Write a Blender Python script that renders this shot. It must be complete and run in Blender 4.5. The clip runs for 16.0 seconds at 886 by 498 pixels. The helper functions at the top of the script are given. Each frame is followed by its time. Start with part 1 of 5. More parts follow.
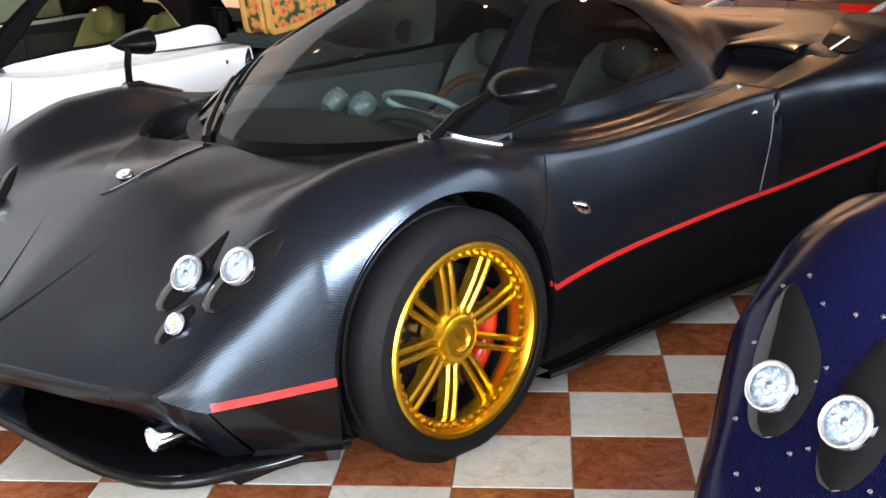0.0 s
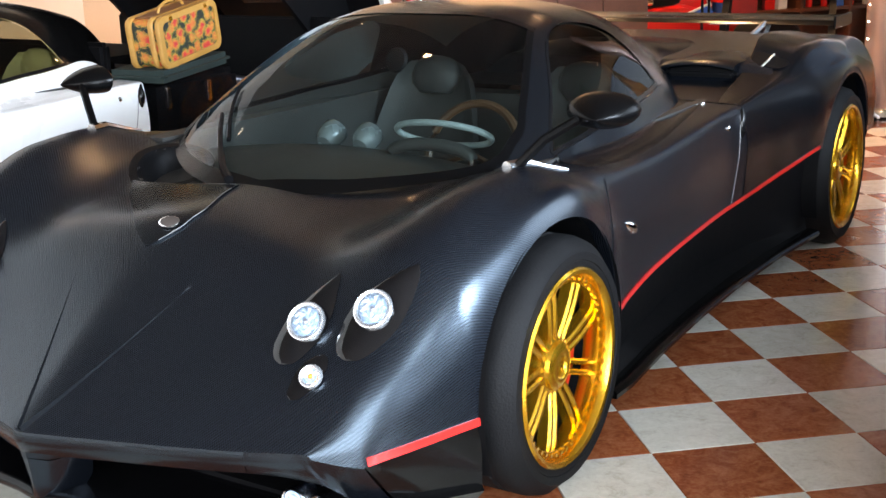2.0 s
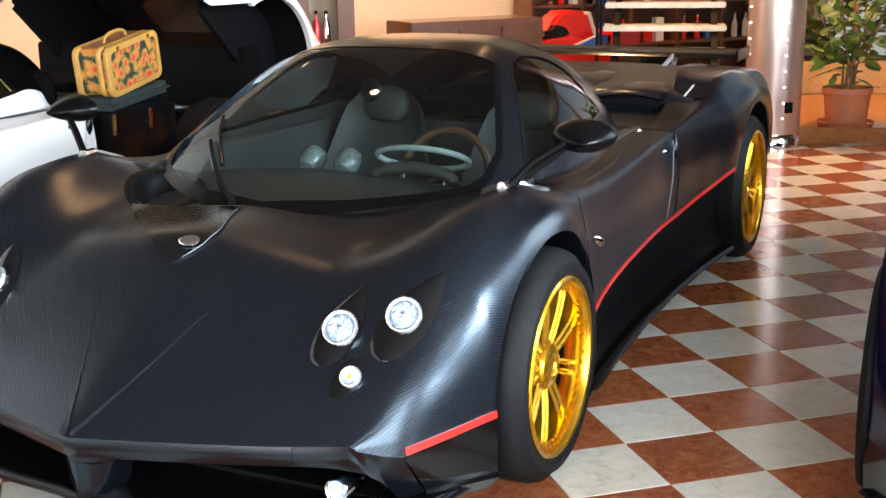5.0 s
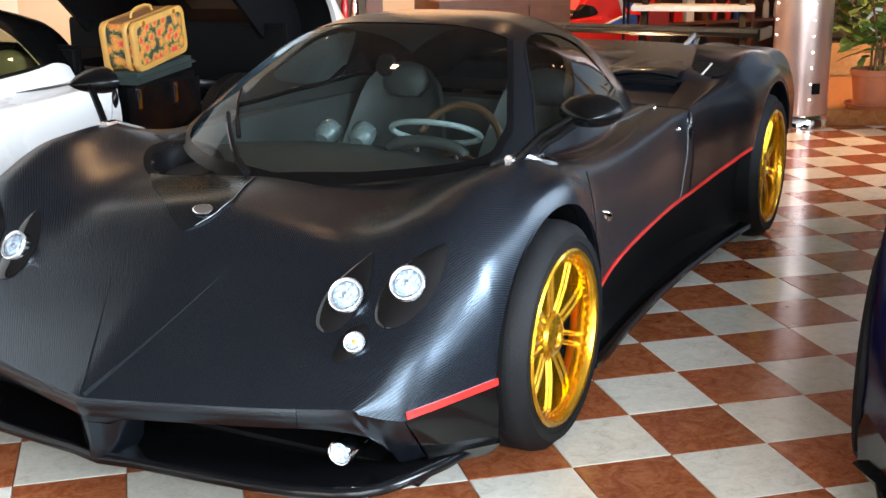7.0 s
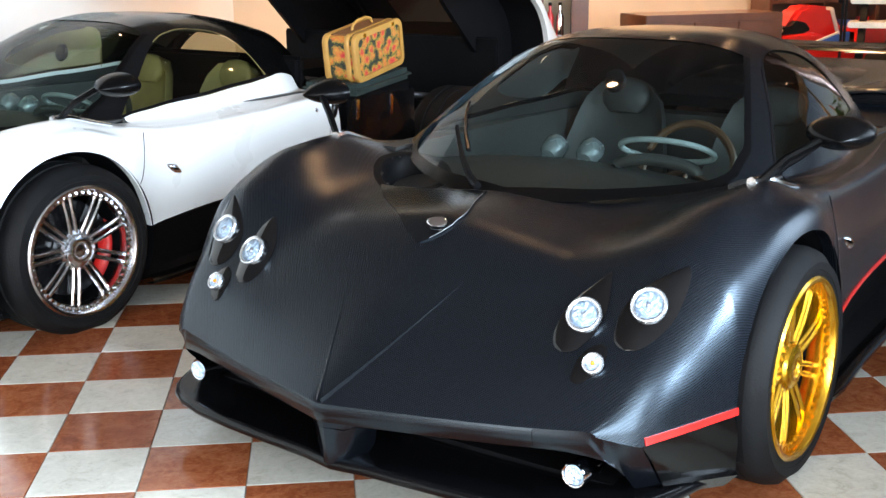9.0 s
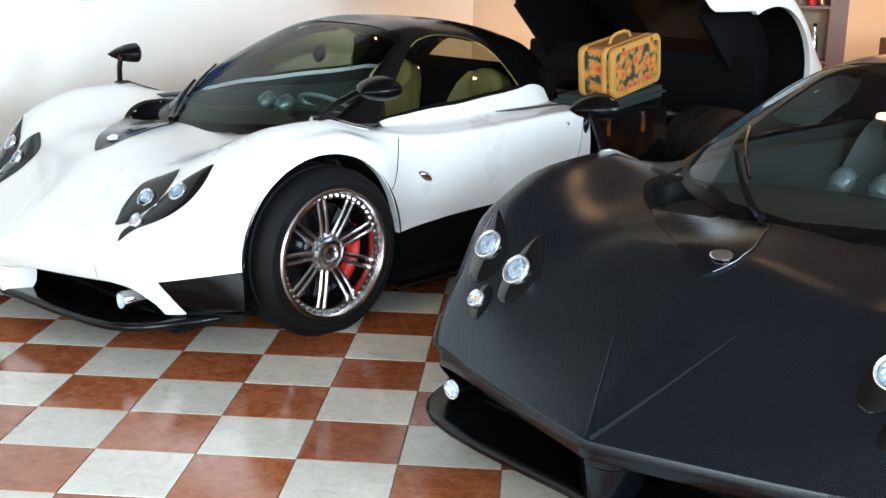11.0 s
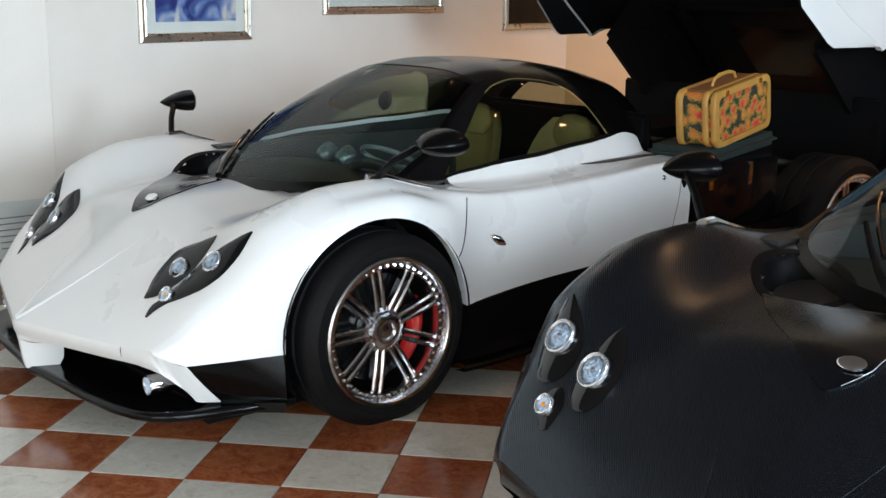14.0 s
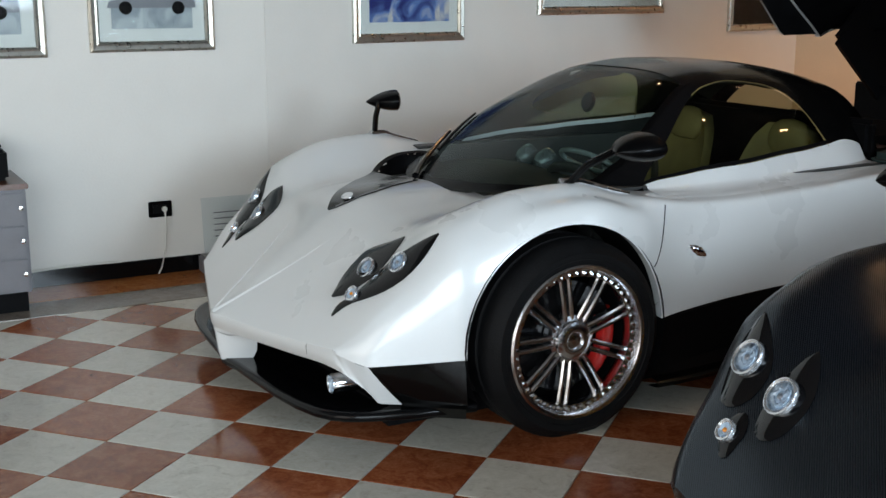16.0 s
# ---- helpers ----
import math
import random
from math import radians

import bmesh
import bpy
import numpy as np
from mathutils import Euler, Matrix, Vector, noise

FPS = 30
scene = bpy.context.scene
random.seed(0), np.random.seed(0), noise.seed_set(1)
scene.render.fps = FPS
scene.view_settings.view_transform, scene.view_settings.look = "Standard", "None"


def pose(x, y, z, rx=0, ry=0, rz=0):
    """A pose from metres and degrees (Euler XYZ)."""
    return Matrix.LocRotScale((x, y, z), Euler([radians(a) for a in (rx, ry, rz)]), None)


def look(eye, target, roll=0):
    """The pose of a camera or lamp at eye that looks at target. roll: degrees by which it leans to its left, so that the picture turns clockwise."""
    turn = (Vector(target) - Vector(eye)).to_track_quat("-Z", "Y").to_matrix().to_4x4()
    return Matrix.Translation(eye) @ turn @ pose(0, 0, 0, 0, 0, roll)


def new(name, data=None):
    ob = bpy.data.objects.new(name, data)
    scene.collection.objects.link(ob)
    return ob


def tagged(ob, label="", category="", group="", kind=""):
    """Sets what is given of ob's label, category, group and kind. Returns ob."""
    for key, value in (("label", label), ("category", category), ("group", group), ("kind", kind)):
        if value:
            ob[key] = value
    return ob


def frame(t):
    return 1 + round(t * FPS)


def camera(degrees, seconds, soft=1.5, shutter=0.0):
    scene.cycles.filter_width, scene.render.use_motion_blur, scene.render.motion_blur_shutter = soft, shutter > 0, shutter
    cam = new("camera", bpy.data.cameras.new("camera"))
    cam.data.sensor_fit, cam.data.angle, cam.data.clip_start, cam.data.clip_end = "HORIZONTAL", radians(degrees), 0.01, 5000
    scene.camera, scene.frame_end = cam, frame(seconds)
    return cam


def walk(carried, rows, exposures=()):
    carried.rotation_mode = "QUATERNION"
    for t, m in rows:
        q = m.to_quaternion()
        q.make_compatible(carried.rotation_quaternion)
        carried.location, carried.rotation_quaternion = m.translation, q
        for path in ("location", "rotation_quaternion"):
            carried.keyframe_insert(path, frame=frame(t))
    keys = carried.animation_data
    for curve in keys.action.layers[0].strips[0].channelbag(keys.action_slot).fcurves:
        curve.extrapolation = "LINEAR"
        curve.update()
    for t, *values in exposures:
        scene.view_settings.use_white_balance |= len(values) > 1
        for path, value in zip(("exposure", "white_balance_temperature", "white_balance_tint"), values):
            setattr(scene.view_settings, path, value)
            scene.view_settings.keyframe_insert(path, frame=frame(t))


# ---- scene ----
cam = camera(41.0, 16.0)
METRES, EYE, TILT, LEAN, TURN = 3.3, 1.29, -14.0, 0.0, 0.0
PATH = [
    (0, (0.291, 0.178, 1.384), (0.12, 2.091, 0.826), -1.6),
    (0.5, (0.046, 0.212, 1.392), (0.003, 2.15, 0.902), -0.8),
    (1, (-0.231, 0.318, 1.384), (-0.236, 2.246, 0.852), -1.5),
    (1.5, (-0.459, 0.305, 1.39), (-0.272, 2.217, 0.832), -0.9),
    (2, (-0.658, 0.283, 1.403), (-0.35, 2.187, 0.876), -1.7),
    (2.5, (-0.777, 0.37, 1.362), (-0.325, 2.228, 0.775), -2.5),
    (3, (-0.895, 0.39, 1.394), (-0.347, 2.232, 0.84), -2.3),
    (3.5, (-1.054, 0.287, 1.425), (-0.353, 2.086, 0.906), -1.9),
    (4, (-1.165, 0.202, 1.444), (-0.471, 2.003, 0.922), -0.5),
    (4.5, (-1.136, 0.13, 1.457), (-0.543, 1.977, 0.97), -1.0),
    (7, (-1.045, -0.017, 1.444), (-0.559, 1.852, 0.925), -0.5),
    (7.5, (-1.056, -0.01, 1.447), (-0.595, 1.866, 0.93), -0.7),
    (8, (-1.085, 0.01, 1.442), (-0.679, 1.9, 0.929), -0.5),
    (8.5, (-1.124, 0.038, 1.443), (-0.798, 1.945, 0.936), -0.7),
    (9, (-1.198, 0.051, 1.449), (-1.001, 1.978, 0.953), -0.5),
    (9.2, (-1.226, 0.063, 1.445), (-1.077, 1.999, 0.963), -0.4),
    (11.3, (-1.408, 0.309, 1.439), (-1.626, 2.238, 0.958), 1.1),
    (11.5, (-1.39, 0.36, 1.447), (-1.672, 2.282, 0.972), 0.8),
    (12, (-1.336, 0.468, 1.447), (-1.706, 2.385, 1.011), 0.7),
    (12.5, (-1.311, 0.553, 1.444), (-1.733, 2.46, 1.011), 1.1),
    (13, (-1.305, 0.611, 1.448), (-1.642, 2.533, 1.009), 0.9),
    (13.5, (-1.348, 0.732, 1.449), (-1.621, 2.665, 1.012), 1.0),
    (14, (-1.348, 0.86, 1.446), (-1.658, 2.788, 1.015), 0.4),
    (14.5, (-1.28, 0.962, 1.444), (-1.722, 2.868, 1.027), 2.3),
    (15, (-1.25, 0.997, 1.436), (-1.866, 2.85, 1.007), 0.5),
    (15.5, (-1.269, 1.002, 1.436), (-1.95, 2.833, 1.008), -0.2),
    (16, (-1.259, 1.003, 1.433), (-1.937, 2.835, 1.004), 0.0),
]
walk(cam, [(t, look(eye, target, roll)) for t, eye, target, roll in PATH],
     [(0.0, 1.05, 8600, 26), (1.5, 1.1, 7900, 22), (3.0, 1.22, 8400, 21), (4.5, 1.25, 8300, 19), (7.5, 1.24, 8000, 20), (9.0, 1.12, 7800, 18), (11.5, 0.7, 7900, 17), (12.5, 0.4, 8000, 17), (13.5, 0.22, 8300, 19), (14.0, 0.1, 8300, 19), (15.0, -0.08, 8200, 17), (15.5, -0.27, 8200, 17), (16.0, -0.4, 8100, 17)])

# ---------- light and world ----------
world = bpy.data.worlds.new("world")
scene.world = world
world.use_nodes = True
wn = world.node_tree
sky = wn.nodes.new("ShaderNodeTexSky")
sky.sky_type, sky.sun_disc = "NISHITA", False
sky.sun_elevation, sky.sun_rotation = radians(38), radians(200)
wn.links.new(sky.outputs[0], wn.nodes["Background"].inputs[0])
wn.nodes["Background"].inputs[1].default_value = 0.05

ROOM = dict(x0=-8.0, x1=9.5, y0=-3.2, y1=13.0, top=3.9)


def area_lamp(name, m, sx, sy, power, colour):
    d = bpy.data.lights.new(name, "AREA")
    d.shape, d.size, d.size_y, d.energy, d.color = "RECTANGLE", sx, sy, power, colour
    ob = new(name, d)
    ob.matrix_world = m
    return ob


def spot_lamp(name, eye, target, power, colour, cone=70, radius=0.05):
    d = bpy.data.lights.new(name, "SPOT")
    d.energy, d.color, d.spot_size, d.spot_blend, d.shadow_soft_size = power, colour, radians(cone), 0.6, radius
    ob = new(name, d)
    ob.matrix_world = look(eye, target)
    return ob


DAY = (0.78, 0.9, 1.0)
WARM = (1.0, 0.62, 0.32)
for x, power in ((-5.2, 150), (-0.2, 470)):
    area_lamp("window_light", look((x, -3.05, 1.9), (x, 4, 1.5)), 4.0, 3.2, power, DAY if x < -2 else (0.55, 0.78, 1.0))
for y, power in ((-0.9, 980), (3.4, 80)):
    area_lamp("window_light", look((4.55, y, 2.35), (0, y, 1.6)), 2.8, 2.3, power, (0.5, 0.74, 1.0))
SPOTS = [(-0.3, 6.4, 22), (-2.75, 8.0, 36), (2.2, 8.2, 100), (5.0, 7.6, 165), (-0.6, 8.8, 240), (4.4, 9.4, 165), (1.6, 10.0, 300), (6.0, 8.6, 140)]
for x, y, power in SPOTS:
    spot_lamp("downlight_glow", (x, y, 3.86), (x, y, 0), power, WARM, 100 if x < 0 and y < 8.5 else 122 if 0 < x < 3 else 82)

# ---------- materials ----------


def material(name):
    m = bpy.data.materials.new(name)
    m.use_nodes = True
    return m, m.node_tree, m.node_tree.nodes["Principled BSDF"]


def node(t, kind, **values):
    n = t.nodes.new(kind)
    for k, v in values.items():
        n.inputs[k.replace("_", " ")].default_value = v
    return n


def ramp(t, fac, stops):
    r = t.nodes.new("ShaderNodeValToRGB")
    e = r.color_ramp.elements
    e[0].position, e[0].color = stops[0][0], (*stops[0][1], 1)
    e[1].position, e[1].color = stops[-1][0], (*stops[-1][1], 1)
    for p, c in stops[1:-1]:
        q = e.new(p)
        q.color = (*c, 1)
    t.links.new(fac, r.inputs[0])
    return r.outputs[0]


def plain(name, colour, rough=0.5, metal=0.0, spread=0.12, scale=18.0, bump=0.0, coat=0.0, grain=160.0):
    """Colour varied at two scales, roughness too, with a fine relief."""
    m, t, b = material(name)
    co = t.nodes.new("ShaderNodeTexCoord")
    n1 = node(t, "ShaderNodeTexNoise", Scale=scale, Detail=5.0)
    n2 = node(t, "ShaderNodeTexNoise", Scale=grain, Detail=3.0)
    for n in (n1, n2):
        t.links.new(co.outputs["Object"], n.inputs["Vector"])
    mx = t.nodes.new("ShaderNodeMath")
    mx.operation = "MULTIPLY_ADD"
    mx.inputs[1].default_value = 0.4
    t.links.new(n2.outputs[0], mx.inputs[0])
    t.links.new(n1.outputs[0], mx.inputs[2])
    c = np.array(colour)
    t.links.new(ramp(t, mx.outputs[0], [(0.45, tuple(c * (1 - spread))), (0.95, tuple(np.minimum(c * (1 + spread), 1)))]), b.inputs["Base Color"])
    rr = t.nodes.new("ShaderNodeMapRange")
    rr.inputs[3].default_value, rr.inputs[4].default_value = max(rough - 0.06, 0.02), min(rough + 0.08, 1)
    t.links.new(n1.outputs[0], rr.inputs[0])
    t.links.new(rr.outputs[0], b.inputs["Roughness"])
    b.inputs["Metallic"].default_value = metal
    b.inputs["Coat Weight"].default_value = coat
    b.inputs["Coat Roughness"].default_value = 0.04
    if bump:
        bp = node(t, "ShaderNodeBump", Strength=bump, Distance=0.01)
        t.links.new(n2.outputs[0], bp.inputs["Height"])
        t.links.new(bp.outputs[0], b.inputs["Normal"])
    return m


def carbon(name, dark, light, rough, coat, spec=0.5, pitch=0.0048):
    """Woven carbon: a fine diagonal twill under a satin or glossy lacquer."""
    m, t, b = material(name)
    co = t.nodes.new("ShaderNodeTexCoord")
    ws = []
    for turn in (45, -45):
        mp = t.nodes.new("ShaderNodeMapping")
        mp.inputs["Rotation"].default_value = (0.0, 0.0, radians(turn))
        t.links.new(co.outputs["UV"], mp.inputs["Vector"])
        w = node(t, "ShaderNodeTexWave", Scale=2 * math.pi / (20 * pitch), Distortion=0.0)
        t.links.new(mp.outputs[0], w.inputs["Vector"])
        ws.append(w)
    mul = t.nodes.new("ShaderNodeMath")
    mul.operation = "MULTIPLY_ADD"
    mul.inputs[1].default_value = 0.75
    t.links.new(ws[1].outputs["Fac"], mul.inputs[0])
    t.links.new(ws[0].outputs["Fac"], mul.inputs[2])
    big = node(t, "ShaderNodeTexNoise", Scale=2.5, Detail=4.0)
    t.links.new(co.outputs["Object"], big.inputs["Vector"])
    add = t.nodes.new("ShaderNodeMath")
    add.operation = "MULTIPLY_ADD"
    add.inputs[1].default_value = 0.25
    t.links.new(big.outputs[0], add.inputs[0])
    t.links.new(mul.outputs[0], add.inputs[2])
    t.links.new(ramp(t, add.outputs[0], [(0.1, dark), (1.3, light)]), b.inputs["Base Color"])
    rr = t.nodes.new("ShaderNodeMapRange")
    rr.inputs[3].default_value, rr.inputs[4].default_value = rough - 0.045, rough + 0.04
    t.links.new(mul.outputs[0], rr.inputs[0])
    t.links.new(rr.outputs[0], b.inputs["Roughness"])
    b.inputs["Specular IOR Level"].default_value = spec
    b.inputs["Coat Weight"].default_value, b.inputs["Coat Roughness"].default_value = coat, 0.05
    bp = node(t, "ShaderNodeBump", Strength=0.05, Distance=0.0006)
    t.links.new(mul.outputs[0], bp.inputs["Height"])
    t.links.new(bp.outputs[0], b.inputs["Normal"])
    return m


def marble(name, dark, mid, light, rough=0.12):
    m, t, b = material(name)
    co = t.nodes.new("ShaderNodeTexCoord")
    info = t.nodes.new("ShaderNodeObjectInfo")
    geo = t.nodes.new("ShaderNodeNewGeometry")
    off = t.nodes.new("ShaderNodeVectorMath")
    off.operation = "ADD"
    t.links.new(geo.outputs["Position"], off.inputs[0])
    t.links.new(info.outputs["Random"], off.inputs[1])
    n1 = node(t, "ShaderNodeTexNoise", Scale=14.0, Detail=8.0, Roughness=0.7, Distortion=1.2)
    n2 = node(t, "ShaderNodeTexNoise", Scale=90.0, Detail=4.0)
    for n in (n1, n2):
        t.links.new(off.outputs[0], n.inputs["Vector"])
    mx = t.nodes.new("ShaderNodeMath")
    mx.operation = "MULTIPLY_ADD"
    mx.inputs[1].default_value = 0.35
    t.links.new(n2.outputs[0], mx.inputs[0])
    t.links.new(n1.outputs[0], mx.inputs[2])
    col = ramp(t, mx.outputs[0], [(0.42, dark), (0.62, mid), (0.9, light)])
    hs = t.nodes.new("ShaderNodeHueSaturation")
    mr = t.nodes.new("ShaderNodeMapRange")
    mr.inputs[3].default_value, mr.inputs[4].default_value = 0.82, 1.12
    t.links.new(info.outputs["Random"], mr.inputs[0])
    t.links.new(mr.outputs[0], hs.inputs["Value"])
    t.links.new(col, hs.inputs["Color"])
    t.links.new(hs.outputs[0], b.inputs["Base Color"])
    rr = t.nodes.new("ShaderNodeMapRange")
    rr.inputs[3].default_value, rr.inputs[4].default_value = rough - 0.05, rough + 0.12
    t.links.new(n1.outputs[0], rr.inputs[0])
    t.links.new(rr.outputs[0], b.inputs["Roughness"])
    return m


def glass(name, tint, gloss=0.02, ior=1.3):
    """Thin glass: tinted see-through with a mirror gloss that grows at grazing angles."""
    m = bpy.data.materials.new(name)
    m.use_nodes = True
    t = m.node_tree
    t.nodes.clear()
    out = t.nodes.new("ShaderNodeOutputMaterial")
    tr = t.nodes.new("ShaderNodeBsdfTransparent")
    tr.inputs[0].default_value = (*tint, 1)
    gl = t.nodes.new("ShaderNodeBsdfGlossy")
    gl.inputs["Roughness"].default_value = gloss
    fr_ = node(t, "ShaderNodeFresnel", IOR=ior)
    mix = t.nodes.new("ShaderNodeMixShader")
    t.links.new(fr_.outputs[0], mix.inputs[0])
    t.links.new(tr.outputs[0], mix.inputs[1])
    t.links.new(gl.outputs[0], mix.inputs[2])
    t.links.new(mix.outputs[0], out.inputs[0])
    return m


def glow(name, colour, strength):
    m, t, b = material(name)
    b.inputs["Base Color"].default_value = (*colour, 1)
    b.inputs["Emission Color"].default_value = (*colour, 1)
    b.inputs["Emission Strength"].default_value = strength
    return m


M = {
    "matte_carbon": carbon("satin_carbon", (0.0016, 0.0021, 0.0031), (0.0034, 0.0042, 0.0062), 0.255, 0.0, 0.58),
    "gloss_carbon": carbon("gloss_carbon", (0.002, 0.002, 0.002), (0.007, 0.007, 0.008), 0.22, 0.12, 0.3),
    "white_paint": plain("pearl_white_paint", (0.69, 0.70, 0.695), 0.28, 0.0, 0.012, 3.0, 0.0, 0.8),
    "blue_paint": carbon("blue_lacquered_carbon", (0.0008, 0.001, 0.007), (0.0016, 0.0025, 0.017), 0.17, 0.08, 0.14),
    "grey_leather": plain("grey_leather", (0.15, 0.18, 0.18), 0.4, 0.0, 0.2, 30.0, 0.3),
    "black_gloss": plain("black_gloss", (0.004, 0.004, 0.0045), 0.14, 0.0, 0.2, 8.0, 0.0, 0.2),
    "black_matte": plain("black_plastic", (0.0035, 0.0035, 0.004), 0.55, 0.0, 0.25, 20.0, 0.1),
    "rubber": plain("tyre_rubber", (0.005, 0.005, 0.0055), 0.62, 0.0, 0.3, 12.0, 0.15),
    "gold": plain("gold_anodised", (0.66, 0.33, 0.022), 0.24, 0.9, 0.15, 10.0, 0.0, 0.4),
    "silver": plain("dark_silver_alloy", (0.58, 0.58, 0.6), 0.2, 1.0, 0.15, 10.0),
    "chrome": plain("chrome", (0.85, 0.86, 0.88), 0.07, 1.0, 0.05, 10.0),
    "steel": plain("brushed_steel", (0.45, 0.45, 0.47), 0.32, 1.0, 0.15, 25.0),
    "red": plain("red_lacquer", (0.62, 0.016, 0.012), 0.3, 0.0, 0.08, 12.0, 0.0, 0.5),
    "orange": plain("amber_plastic", (0.8, 0.25, 0.02), 0.2, 0.0, 0.1, 12.0),
    "lamp_glass": glass("lamp_glass", (0.95, 0.97, 1.0)),
    "dark_glass": glass("tinted_glass", (0.62, 0.78, 0.75), 0.02, 1.36),
    "clear_glass": glass("clear_glass", (0.62, 0.80, 0.76), 0.02, 1.18),
    "side_tint": glass("tinted_side_glass", (0.33, 0.36, 0.27)),
    "tan_leather": plain("tan_leather", (0.46, 0.38, 0.17), 0.5, 0.0, 0.15, 12.0, 0.2),
    "dark_leather": plain("dark_leather", (0.022, 0.022, 0.021), 0.5, 0.0, 0.2, 12.0, 0.2),
    "red_marble": marble("red_marble", (0.155, 0.036, 0.015), (0.28, 0.070, 0.027), (0.40, 0.145, 0.065)),
    "cream_marble": marble("cream_marble", (0.44, 0.40, 0.335), (0.57, 0.54, 0.47), (0.67, 0.64, 0.57)),
    "brown_marble": marble("brown_marble", (0.22, 0.06, 0.02), (0.34, 0.11, 0.035), (0.42, 0.18, 0.06), 0.08),
    "peach_marble": marble("peach_marble", (0.50, 0.30, 0.13), (0.60, 0.40, 0.2), (0.68, 0.5, 0.3), 0.1),
    "grey_marble": marble("grey_marble", (0.14, 0.11, 0.09), (0.2, 0.165, 0.14), (0.28, 0.24, 0.2)),
    "grout": plain("grout", (0.2, 0.16, 0.12), 0.7, 0.0, 0.2, 30.0, 0.2),
    "plaster": plain("white_plaster", (0.74, 0.71, 0.66), 0.75, 0.0, 0.03, 3.0, 0.08, 0.0, 90.0),
    "beige": plain("beige_plaster", (0.60, 0.47, 0.33), 0.75, 0.0, 0.06, 3.0, 0.08, 0.0, 90.0),
    "ceiling": plain("ceiling_paint", (0.135, 0.118, 0.108), 0.8, 0.0, 0.04, 3.0, 0.05),
    "wood": plain("dark_wood", (0.10, 0.035, 0.018), 0.35, 0.0, 0.35, 6.0, 0.1, 0.3, 60.0),
    "grey_paint": plain("grey_lacquer", (0.16, 0.155, 0.165), 0.4, 0.0, 0.1, 8.0),
    "aluminium": plain("pewter_moulding", (0.55, 0.54, 0.49), 0.28, 0.9, 0.15, 30.0, 0.1),
    "paper": plain("paper_mount", (0.7, 0.69, 0.64), 0.8, 0.0, 0.04, 8.0),
    "terracotta": plain("terracotta", (0.42, 0.13, 0.06), 0.6, 0.0, 0.2, 10.0, 0.2),
    "leaf": plain("green_leaf", (0.085, 0.17, 0.03), 0.45, 0.0, 0.45, 5.0, 0.1),
    "bark": plain("stem_bark", (0.18, 0.09, 0.04), 0.8, 0.0, 0.3, 20.0, 0.3),
    "dark_brown": plain("dark_brown_wood", (0.05, 0.022, 0.010), 0.35, 0.0, 0.2, 12.0),
    "grey_metal": plain("grey_satin_metal", (0.13, 0.15, 0.155), 0.25, 0.5, 0.1, 20.0),
    "soil": plain("soil", (0.05, 0.03, 0.02), 0.9, 0.0, 0.4, 40.0, 0.5),
    "green_velvet": plain("dark_green_velvet", (0.004, 0.016, 0.014), 0.8, 0.0, 0.3, 20.0, 0.2),
    "pink_metal": plain("rose_steel", (0.62, 0.47, 0.43), 0.3, 0.85, 0.1, 4.0),
    "bulb": glow("bulb", (1.0, 0.95, 0.85), 6.0),
    "downlight": glow("downlight_lens", (1.0, 0.75, 0.5), 9.0),
    "chrome_satin": plain("satin_chrome", (0.8, 0.83, 0.86), 0.2, 0.85, 0.04, 10.0),
    "satin_black": carbon("black_mirror_lacquer", (0.002, 0.002, 0.0022), (0.005, 0.005, 0.005), 0.3, 0.0, 0.4),
    "pod_gloss": plain("lacquered_black", (0.003, 0.003, 0.0035), 0.07, 0.0, 0.2, 8.0),
    "tan_seal": plain("tan_window_seal", (0.16, 0.12, 0.045), 0.5, 0.0, 0.2, 12.0),
    "lip_gloss": plain("lacquered_lip", (0.003, 0.003, 0.0035), 0.16, 0.0, 0.2, 8.0),
    "side_glass": glass("mirror_side_glass", (0.40, 0.50, 0.47), 0.02, 1.5),
    "acrylic": glass("acrylic_plate", (0.93, 0.96, 0.97), 0.05),
}

m_, t_, b_ = material("lamp_reflector")
co_ = t_.nodes.new("ShaderNodeTexCoord")
vo_ = node(t_, "ShaderNodeTexNoise", Scale=70.0, Detail=1.0)
t_.links.new(co_.outputs["Object"], vo_.inputs["Vector"])
bp_ = node(t_, "ShaderNodeBump", Strength=0.9, Distance=0.014)
t_.links.new(vo_.outputs["Fac"], bp_.inputs["Height"])
t_.links.new(bp_.outputs[0], b_.inputs["Normal"])
b_.inputs["Base Color"].default_value = (0.60, 0.76, 0.90, 1)
b_.inputs["Metallic"].default_value, b_.inputs["Roughness"].default_value = 0.5, 0.2
M["reflector"] = m_
for key, level in (("satin_black", 0.1), ("black_gloss", 0.12), ("black_matte", 0.07), ("gloss_carbon", 0.2), ("rubber", 0.15), ("pod_gloss", 0.5), ("lip_gloss", 0.2)):
    M[key].node_tree.nodes["Principled BSDF"].inputs["Specular IOR Level"].default_value = level

# blue specular tint: the cool daylight sheen is put into the lacquer's colour
M["matte_carbon"].node_tree.nodes["Principled BSDF"].inputs["Specular Tint"].default_value = (0.66, 0.84, 1.0, 1.0)

# ---------- building blocks ----------


def mesh_of(name, bm, smooth=True):
    bmesh.ops.recalc_face_normals(bm, faces=bm.faces)
    me = bpy.data.meshes.new(name)
    bm.to_mesh(me)
    bm.free()
    me.materials.append(None)
    if smooth:
        for p in me.polygons:
            p.use_smooth = True
        me.set_sharp_from_angle(angle=radians(38))
    return me


